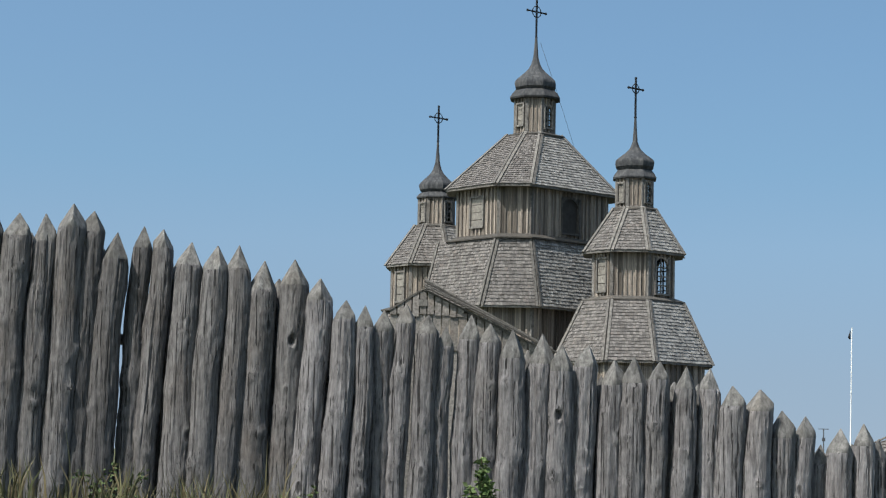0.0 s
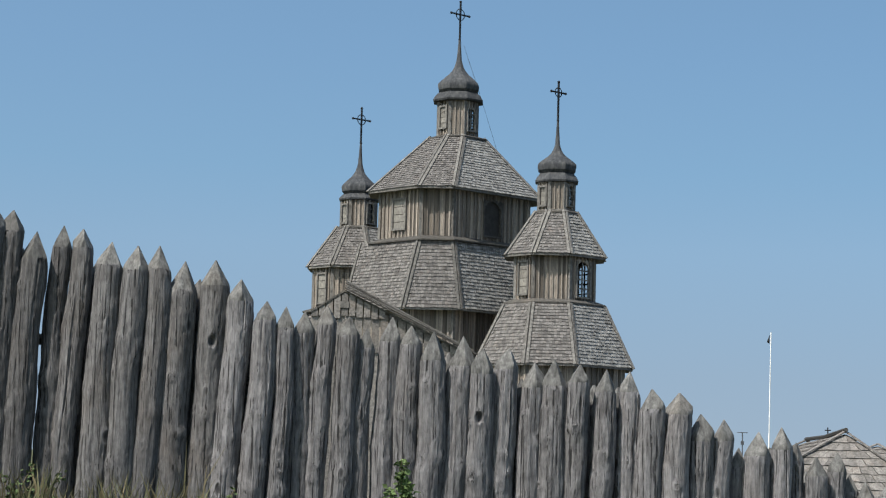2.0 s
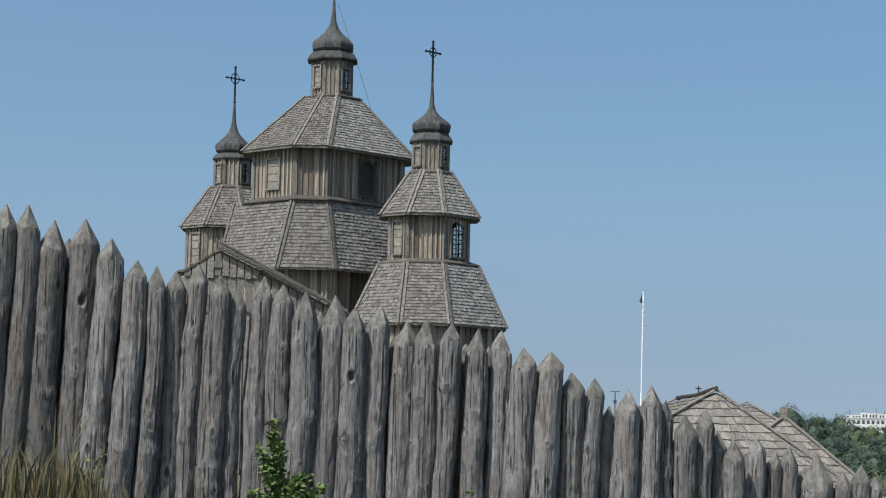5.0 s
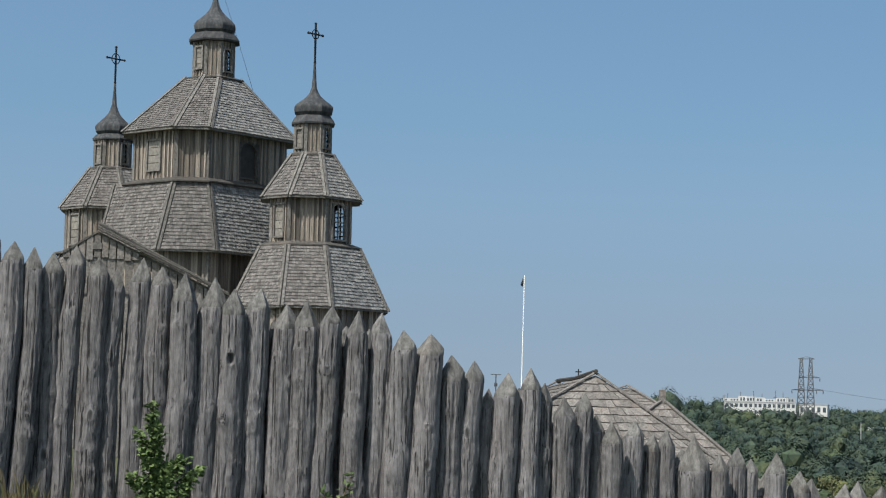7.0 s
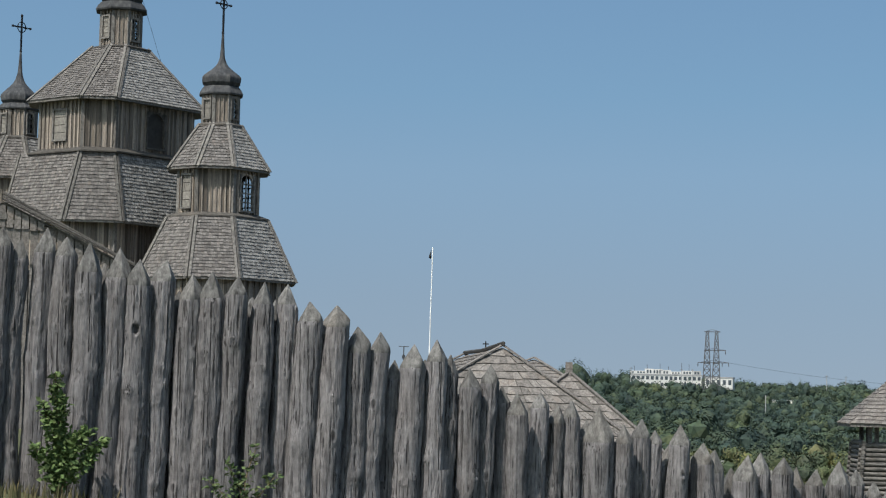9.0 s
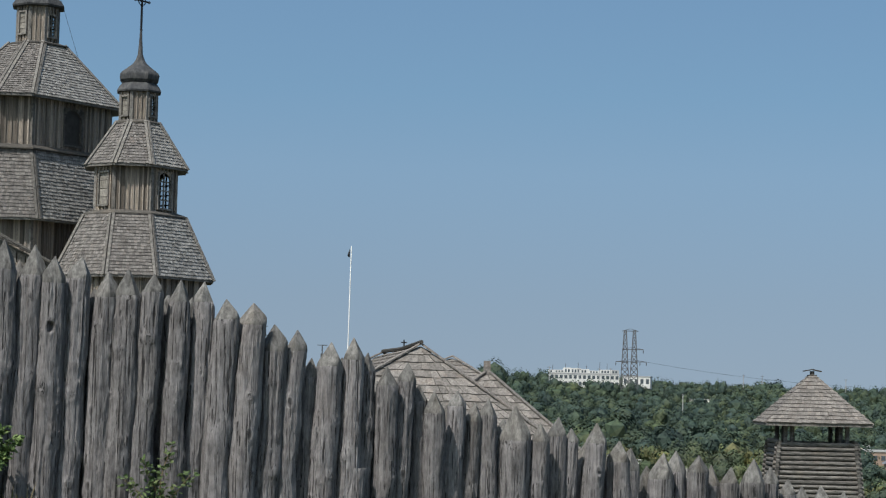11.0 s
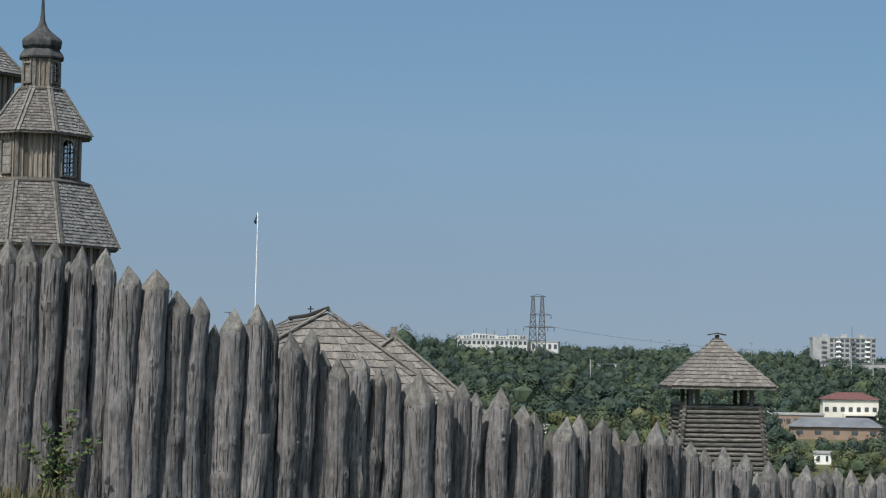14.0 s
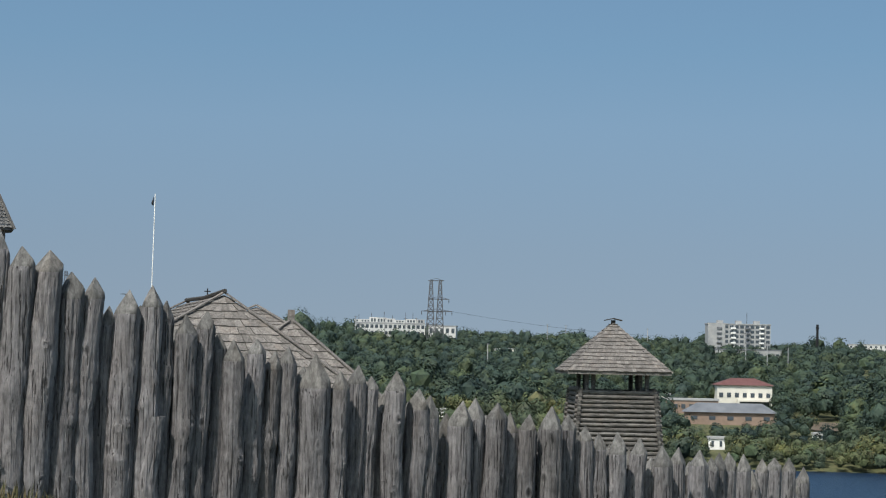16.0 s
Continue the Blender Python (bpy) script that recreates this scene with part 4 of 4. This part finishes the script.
def far_buildings():
    a = building("office_block", 17.35, 1400, 46, 14, 12.6, 4, M_WHITEWASH, M_PANEL, "long white block with rows of dark windows and a worn attic", "building", 3, 15, (1.9, 2.3), clear=12)
    g = rng(31)
    x = -23.2
    while x < 22:
        wide, high = g.uniform(3.5, 7.5), g.uniform(1.6, 4.0)
        part("attic", Shape().box((x, 0.5, 13.3), (min(x + wide, 23.2), 13.5, 13.3 + high)), M_WHITEWASH if g.random() < 0.45 else M_PANEL, a)
        for k in range(int(wide / 1.9)):
            part("attic_opening", Shape().box((x + 0.6 + 1.9 * k, 0.35, 13.7), (x + 1.7 + 1.9 * k, 0.6, 13.3 + high * 0.75)), M_WINDOW, a)
        x += wide
    for k in range(6):
        x = -20 + k * 7.3 + g.uniform(-1.5, 1.5)
        part("roof_mast", Shape().tube([(x, 3, 13.3), (x, 3, 13.3 + g.uniform(4.5, 7.5))], 0.16, 5), M_STEEL, a)
    building("office_wing", 18.75, 1390, 18, 12, 12.5, -6, M_WHITEWASH, M_PANEL, "white lower wing beside a long block", "building", 2, 5, (2.0, 3.2), clear=12)
    b = building("apartment_block", 26.75, 1500, 44, 14, 20.5, 10, M_PANEL, M_PANEL, "grey panel-built apartment block with balconies", "building", 6, 12, (2.5, 2.0), clear=30)
    for c in range(4):
        for k in range(6):
            part("balcony", Shape().box((-16 + c * 10, -1.2, 20.5 * k / 6 + 0.4), (-12.6 + c * 10, 0.0, 20.5 * k / 6 + 1.5)), M_WHITE if c % 2 else M_GREYROOF, b)
    part("stair_tower", Shape().box((-22.1, -0.4, 0), (-10, 3, 21.5)), M_PANEL, b)
    for k in range(3):
        part("roof_hut", Shape().box((-15 + k * 13, 3, 21.2), (-11 + k * 13, 8, 23.4)), M_PANEL, b)
    part("mast", Shape().tube([(6, 5, 21), (6, 5, 29)], 0.18, 6), M_STEEL, b)
    building("depot", 27.0, 1370, 42, 10, 6.3, 3, M_PANEL, M_GREYROOF, "long low pale depot below the apartment block", "building", 1, 8, (2.2, 1.4), sink=2, clear=130)
    building("tall_block", 30.15, 1650, 30, 12, 9.5, -5, M_WHITEWASH, M_PANEL, "distant white block among the trees", "building", 3, 8)
    h = building("villa", 26.92, 800, 20.5, 13, 8.2, 7, M_RENDERED, M_REDROOF, "cream two-storey house with a red hipped roof", "house", 1, 7, (1.5, 1.7), roof=2.6, sink=3, clear=65)
    part("terrace", Shape().box((-3, -3, 2.2), (10.2, -0.05, 3.0)).box((-3, -3, -3), (-2.2, -2.2, 2.2)).box((9.4, -3, -3), (10.2, -2.2, 2.2)), M_RENDERED, h)
    part("ground_floor_opening", Shape().box((-2, -0.12, 0.2), (9.2, 0.05, 2.2)), M_WINDOW, h)
    building("workshop", 25.5, 748, 19, 9, 4.6, 4, M_BRICK, M_PANEL, "long brick workshop with a pale flat roof", "building", 1, 7, (1.4, 1.6), sink=3, clear=88)
    building("workshop", 26.55, 690, 29, 9, 4.0, 4, M_BRICK, M_GREYROOF, "low brick workshop under a grey felt roof", "building", 1, 5, (2.0, 1.2), roof=3.0, sink=4, clear=50)
    building("shed", 24.6, 790, 9, 6, 4.0, 0, M_RENDERED, M_PANEL, "small pale flat-roofed shed beside the workshops", "shed", 1, 3, (1.3, 1.2), sink=3)
    building("kiosk", 26.2, 600, 4.6, 3, 3.0, 5, M_WHITE, M_PANEL, "small white kiosk near the shore", "kiosk", 1, 2, (0.7, 1.6), sink=2, clear=42)
    building("shed", 20.45, 1250, 12, 7, 4, 0, M_RENDERED, M_PANEL, "small pale house standing among trees", "house", 1, 3, sink=2)
    building("shed", 28.9, 634, 4, 3, 1.5, -10, M_WHITE, M_PANEL, "low white shed among bushes", "shed", 1, 2, (1, 0.8), sink=2, clear=16)
    building("shed", 18.75, 690, 3.4, 3, 2.3, 0, M_WHITE, M_PANEL, "small white shed among dry bushes", "shed", 1, 1, (0.8, 0.8), sink=2)
    # chimney
    p = polar(28.81, 1500)
    ch = thing("chimney", pose(p.x, p.y, ground_z(p.x, p.y)), "slim dark brick chimney stack above trees", "chimney")
    part("stack", Shape().rings([[Vector((r * math.cos(k * math.pi / 6), r * math.sin(k * math.pi / 6), z)) for k in range(12)] for r, z in ((1.1, 0), (0.8, 22), (0.9, 22.2), (0.9, 23))]), M_IRON, ch)
    part("band", Shape().rings([[Vector((r * math.cos(k * math.pi / 6), r * math.sin(k * math.pi / 6), z)) for k in range(12)] for r, z in ((1.1, 19.5), (1.1, 21.5))]), M_IRON, ch)


far_buildings()


def lattice(sh, x0, y0, w0, w1, z0, z1, steps, bar):
    """A tapering four-legged lattice mast."""
    def corner(k, t):
        w = w0 + (w1 - w0) * t
        return Vector((x0 + w * (-1, 1, 1, -1)[k], y0 + w * (-1, -1, 1, 1)[k], z0 + (z1 - z0) * t))
    for k in range(4):
        sh.beam(corner(k, 0), corner(k, 1), bar * 1.5, bar * 1.5)
        for i in range(steps):
            t0, t1 = i / steps, (i + 1) / steps
            m = (k + 1) % 4
            sh.beam(corner(k, t0), corner(m, t1), bar, bar)
            sh.beam(corner(m, t0), corner(k, t1), bar, bar)
            sh.beam(corner(k, t1), corner(m, t1), bar, bar)


def pylon():
    p = polar(18.55, 1300)
    z = ground_z(p.x, p.y)
    top = 1.6 + 1300 * math.tan(radians(2.0)) - z
    th = thing("electricity_pylon", pose(p.x, p.y, z, 0, 0, -18.55), "twin-masted grey lattice electricity pylon", "pylon")
    for x in (-2.7, 2.9):
        sh = Shape()
        lattice(sh, x, 0, 3.1, 0.7, 0, top, 11, 0.36)
        part("mast", sh, M_STEEL, th)
    for zz, a, b in ((top - 0.2, -4.6, 5.2), (top - 11.5, -4.5, 8.6), (top - 19.0, -8.4, 10.6)):
        part("cross_arm", Shape().beam((a, 0, zz), (b, 0, zz), 0.45, 0.5).beam((a, 0, zz), ((a + b) / 2, 0, zz + 1.4), 0.25, 0.25).beam((b, 0, zz), ((a + b) / 2, 0, zz + 1.4), 0.25, 0.25), M_STEEL, th)
    for zz, x in ((top - 11.5, 8.4), (top - 19.0, -8.2), (top - 19.0, 10.4), (top - 19.0, 6.5)):
        part("insulator", Shape().tube([(x, 0, zz), (x, 0, zz - 1.2), (x, 0, zz - 2.4)], [0.12, 0.3, 0.16], 6), M_STEEL, th)
    for zz, x in ((top - 19.0, 10.6),):
        q = th.matrix_world.inverted() @ polar(24.5, 1450, 1.6 + 1450 * math.tan(radians(0.62)))
        a = Vector((x, 0, zz))
        part("power_line", Shape().tube([a.lerp(q, t) + Vector((0, 0, -34 * t * (1 - t) * 0.25)) for t in (i / 14 for i in range(15))], 0.09, 4), M_STEEL, th)


pylon()


def small_pylon():
    """A single slim lattice mast on the far shore."""
    p = polar(8.64, 650)
    z = ground_z(p.x, p.y)
    top = 1.6 + 650 * math.tan(radians(2.0)) - z
    th = thing("electricity_pylon", pose(p.x, p.y, z, 0, 0, -8.64), "slim grey lattice electricity pylon on the far shore", "pylon")
    sh = Shape()
    lattice(sh, 0, 0, 1.9, 0.4, 0, top, 14, 0.13)
    part("mast", sh, M_STEEL, th)
    for zz, w in ((top - 1.2, 1.5), (top - 4.0, 2.1), (top - 6.8, 1.6)):
        part("cross_arm", Shape().beam((-w, 0, zz), (w, 0, zz), 0.16, 0.2).beam((-w, 0, zz), (0, 0, zz + 0.9), 0.1, 0.1).beam((w, 0, zz), (0, 0, zz + 0.9), 0.1, 0.1), M_STEEL, th)


small_pylon()


def utility_pole(az, r, tall, label):
    p = polar(az, r)
    th = thing("utility_pole", pose(p.x, p.y, ground_z(p.x, p.y)), label, "utility pole", group="poles")
    part("pole", Shape().tube([(0, 0, 0), (0, 0, tall)], [0.28, 0.2], 6), M_PANEL, th)
    part("cross_arm", Shape().beam((-1.1, 0, tall - 0.6), (1.1, 0, tall - 0.6), 0.2, 0.2), M_STEEL, th)
    return th


for az_, r_, t_ in ((26.93, 1080, 23), (27.5, 1080, 18), (28.05, 1080, 16), (20.0, 1000, 15), (16.4, 1300, 19), (17.2, 1320, 18), (17.75, 1310, 19), (18.05, 1320, 19), (22.1, 1400, 17), (21.6, 1400, 17), (24.3, 1400, 17)):
    utility_pole(az_, r_, t_, "slender concrete utility pole on the wooded slope")


def yard_lamp():
    p = polar(10.28, 150)
    z = ground_z(p.x, p.y)
    th = thing("lamp_post", pose(p.x, p.y, z), "thin dark lamp post beyond the palisade", "lamp post")
    top = 1.6 + 150 * math.tan(radians(1.42)) - z
    part("post", Shape().tube([(0, 0, 0), (0, 0, top)], 0.04, 6), M_STEEL, th)
    part("arm", Shape().beam((-0.36, 0, top), (0.36, 0, top), 0.05, 0.05), M_STEEL, th)
    part("lantern", Shape().box((-0.10, -0.08, top - 0.85), (0.10, 0.08, top - 0.6)), M_STEEL, th)


yard_lamp()


def soil_patch():
    s = Shape()
    n = 14
    for k in range(n):
        for r in (668, 682, 697, 712):
            w = 0.25 * noise.noise(Vector((k * 0.7, r * 0.1, 0)))
            p = polar(28.15 + 1.35 * k / (n - 1) + w * 0.2, r + 12 * w)
            s.v.append((p.x, p.y, ground_z(p.x, p.y) + 0.5))
    s.f = [(4 * k + i, 4 * k + i + 1, 4 * k + i + 5, 4 * k + i + 4) for k in range(n - 1) for i in range(3)]
    tagged(part("soil_patch", s, M_SOIL), "bare brown soil scar on the wooded slope", "soil", kind="structure")
    CLEAR.append((28.05, 29.55, 646, 714))


soil_patch()


def crowns(name, trees, material, label, seed, leaves):
    """Many ragged crowns in one mesh: a core and tufts of leaf sprays on it; trees: rows of x, y, z, height, radius."""
    bm = bmesh.new()
    bmesh.ops.create_icosphere(bm, subdivisions=1, radius=1.0)
    bv = np.array([v.co[:] for v in bm.verts])
    bf = np.array([[v.index for v in f.verts] for f in bm.faces])
    bm.free()
    g = np.random.default_rng(seed)
    t = np.array(trees)
    n = len(t)
    mid = t[:, :3] + np.stack([np.zeros(n), np.zeros(n), t[:, 3] * 0.56], 1)
    half = np.stack([t[:, 4], t[:, 4], t[:, 3] * 0.44], 1)
    core = bv[None] * (1 + np.clip(g.normal(0, 0.12, (n, len(bv), 1)), -0.2, 0.2)) * half[:, None] * 0.66 + mid[:, None]
    cf = (bf[None] + (np.arange(n) * len(bv))[:, None, None]).reshape(-1, 3)
    # tufts: clumps of sprays, so that each crown has lobes and gaps
    knobs = g.normal(0, 1, (n, 9, 3))
    knobs /= np.linalg.norm(knobs, axis=2, keepdims=True)
    pick = g.integers(0, 9, (n, leaves))
    d = np.take_along_axis(knobs, pick[:, :, None].repeat(3, 2), 1) + g.normal(0, 0.30, (n, leaves, 3))
    d[:, :, 2] = np.abs(d[:, :, 2] + 0.25) - 0.25
    d /= np.linalg.norm(d, axis=2, keepdims=True)
    at = mid[:, None] + d * half[:, None] * g.uniform(0.72, 1.06, (n, leaves, 1))
    nrm = d + g.normal(0, 0.17, d.shape)
    nrm /= np.linalg.norm(nrm, axis=2, keepdims=True)
    a = np.cross(nrm, g.normal(0, 1, d.shape))
    a /= np.linalg.norm(a, axis=2, keepdims=True)
    b = np.cross(nrm, a)
    size = t[:, 4][:, None, None] * g.uniform(0.05, 0.13, (n, leaves, 1))
    quad = np.stack([at + size * (a * g.uniform(0.6, 1.2, size.shape) + b * 0.2), at + size * b * g.uniform(0.6, 1.2, size.shape), at - size * (a * g.uniform(0.6, 1.2, size.shape) + b * 0.3), at - size * b * g.uniform(0.6, 1.2, size.shape)], 2).reshape(-1, 3)
    qf = np.arange(len(quad)).reshape(-1, 4) + n * len(bv)
    me = bpy.data.meshes.new(name)
    me.from_pydata(np.concatenate([core.reshape(-1, 3), quad]), [], cf.tolist() + qf.tolist())
    me.materials.append(material)
    me.update()
    return tagged(new(name, me), label, "trees", kind="stuff")


def forest():
    g = rng(77)
    far, mid, near = [], [], []
    r = 560.0
    while r < 1640:
        step = lerp_table(r, [560, 590, 600, 900, 1640], [3.8, 3.8, 5.8, 7.5, 10])
        az = 12.5
        while az < 33.5:
            a, q = az + g.uniform(-0.2, 0.2) * step / 7, r + g.uniform(-0.6, 0.6) * step
            az += math.degrees(step / r) * g.uniform(0.75, 1.25)
            if any(c0 < a < c1 and r0 < q < r1 for c0, c1, r0, r1 in CLEAR):
                continue
            p = polar(a, q)
            patch = noise.noise(Vector((p.x, p.y, 0)) * 0.012)
            if patch < -0.42 and 760 < q < 1300:
                continue
            tall = g.uniform(4.2, 9.5) * (1 + 0.35 * patch) * (1.45 if g.random() < 0.10 else 1.0)
            if q < 640:
                tall *= 0.75
            if 28.0 < a < 29.6 and q < 640:
                tall *= 0.8
            if 25.4 < a < 27.8 and 630 < q < 800:
                tall *= 0.5
            row = (p.x, p.y, ground_z(p.x, p.y), tall, tall * g.uniform(0.36, 0.55))
            (near if (q < 690 and a < 24) or q < 600 else mid if q < 850 else far).append(row)
        r += step * 0.95
    # taller trees stand singly and in clumps along the skyline
    for k in range(420):
        a = g.uniform(12.8, 33)
        swell = noise.noise(Vector((a * 1.7, 4.2, 0)))
        q = g.uniform(1300, 1480)
        if swell < 0.0 and g.random() < 0.75 or any(c0 < a < c1 and q < r1 for c0, c1, r0, r1 in CLEAR) and not (16.2 < a < 19.3 and q < 1378 and g.random() < 0.5):
            continue
        p = polar(a, q)
        tall = g.uniform(8, 13) * (1 + 0.5 * max(0, swell)) * (1.45 if a < 16.4 else 0.6 if a < 19.3 else 0.85)
        far.append((p.x, p.y, ground_z(p.x, p.y), tall, tall * (0.17 if g.random() < 0.25 else g.uniform(0.3, 0.42))))
    crowns("far_woods", far, M_FOREST, "dense green woods covering the far bank", 5, 95)
    crowns("hillside_trees", mid, M_FOREST, "green trees on the lower slope of the far bank", 7, 260)
    crowns("shore_bushes", near, M_SHRUB, "yellow-green bushes along the far shore", 6, 210)


M_SHRUB = leafy("shore_foliage", [(0.058, 0.080, 0.042), (0.078, 0.090, 0.048), (0.052, 0.078, 0.042), (0.090, 0.092, 0.054)], 0.6, patches=0.08, crown=0.1)
forest()


# ---- plants before the palisade ----
def leaf(sh, at, size, g, droop=0.4):
    d = Vector((g.uniform(-1, 1), g.uniform(-1, 1), g.uniform(-droop, 0.5))).normalized()
    s = d.orthogonal().normalized()
    s = (s * math.cos(g.uniform(0, 6.28)) + d.cross(s) * math.sin(g.uniform(0, 6.28))).normalized()
    n = d.cross(s)
    w = size * 0.32
    a = Vector(at)
    sh.add([a, a + d * size * 0.45 + s * w + n * size * 0.06, a + d * size, a + d * size * 0.45 - s * w + n * size * 0.06, a + d * size * 0.5 - n * size * 0.05],
           [(0, 1, 4), (1, 2, 4), (2, 3, 4), (3, 0, 4)])


def shrub(name, m, stems, leaves, size, material, seed, label, category):
    """A leafy shrub: bent stems with many small folded leaves; stems: rows of lean x, height, spread."""
    th = thing(name, m, label, category)
    g = rng(seed)
    lv = Shape()
    for lean, tall, spread in stems:
        pts = [Vector((lean * t * t + 0.03 * math.sin(6 * t + lean * 9), g.uniform(-0.05, 0.05) * t, tall * t)) for t in (i / 8 for i in range(9))]
        part("stem", Shape().tube(pts, [0.012 * (1.1 - i / 9) + 0.002 for i in range(9)], 5), M_STEM, th)
        for k in range(leaves):
            t = g.uniform(0.18, 1.0) ** 0.8
            i = min(7, int(t * 8))
            p = pts[i].lerp(pts[i + 1], t * 8 - i)
            r = spread * (1.15 - 0.75 * t) * g.random() ** 0.6
            a = g.uniform(0, 6.28)
            clump = 0.6 + 0.4 * math.sin(9 * t + lean * 20)
            leaf(lv, p + Vector((r * clump * math.cos(a), r * clump * math.sin(a) * 0.7, g.uniform(-0.06, 0.06))), size * g.uniform(0.6, 1.25), g)
    part("leaves", lv, material, th)["kind"] = "stuff"
    return th


def foot(az, r):
    p = polar(az, r)
    return pose(p.x, p.y, ground_z(p.x, p.y), 0, 0, -az)


shrub("sapling", foot(1.35, 21.9), [(-0.05, 1.30, 0.15), (-0.16, 0.98, 0.17), (0.02, 1.05, 0.16), (0.24, 0.74, 0.24), (0.46, 0.62, 0.2), (0.1, 0.7, 0.26), (-0.25, 0.55, 0.2)], 400, 0.07, M_LEAF, 3, "bright green leafy sapling before the log palisade", "sapling")
shrub("climbing_weed", foot(6.25, 22.3), [(0.10, 0.95, 0.14), (-0.15, 0.8, 0.2), (0.3, 0.66, 0.2), (-0.4, 0.6, 0.2)], 100, 0.07, M_WEED, 4, "dull green weed against the log palisade", "weed")
shrub("weed", foot(-8.9, 21.6), [(0.1, 0.6, 0.2), (-0.3, 0.5, 0.2), (0.45, 0.5, 0.2)], 60, 0.06, M_WEED, 6, "dry green weed before the palisade", "weed")
shrub("weed", foot(-3.6, 21.8), [(0.1, 0.6, 0.15), (-0.2, 0.5, 0.2)], 50, 0.06, M_WEED, 8, "dry green weed before the palisade", "weed")


def dry_grass():
    g = rng(12)
    sh = Shape()
    for k in range(3400):
        az = g.uniform(-13.5, 9)
        r = g.uniform(20.3, 22.1)
        p = polar(az, r)
        dens = 0.5 + 0.9 * noise.noise(Vector((az * 0.9, r * 0.6, 3)))
        if g.random() > dens:
            continue
        z = ground_z(p.x, p.y)
        tall = g.uniform(0.25, 0.75) * (0.6 + 0.6 * dens) * lerp_table(az, [-4, -1], [0.9, 0.32])
        if g.random() < 0.03:
            tall *= 1.6
        lean = Vector((g.uniform(-0.35, 0.35), g.uniform(-0.3, 0.3), 0)) * tall
        s = Vector((g.uniform(-1, 1), g.uniform(-1, 1), 0)).normalized() * g.uniform(0.006, 0.013)
        a = Vector((p.x, p.y, z))
        b, c = a + Vector((0, 0, tall * 0.6)) + lean * 0.35, a + Vector((0, 0, tall)) + lean
        sh.add([a - s, a + s, b + s * 0.8, b - s * 0.8, c], [(0, 1, 2, 3), (3, 2, 4)])
    tagged(part("dry_grass", sh, M_STRAW), "tall dry grass along the foot of the palisade", "grass", kind="stuff")


dry_grass()
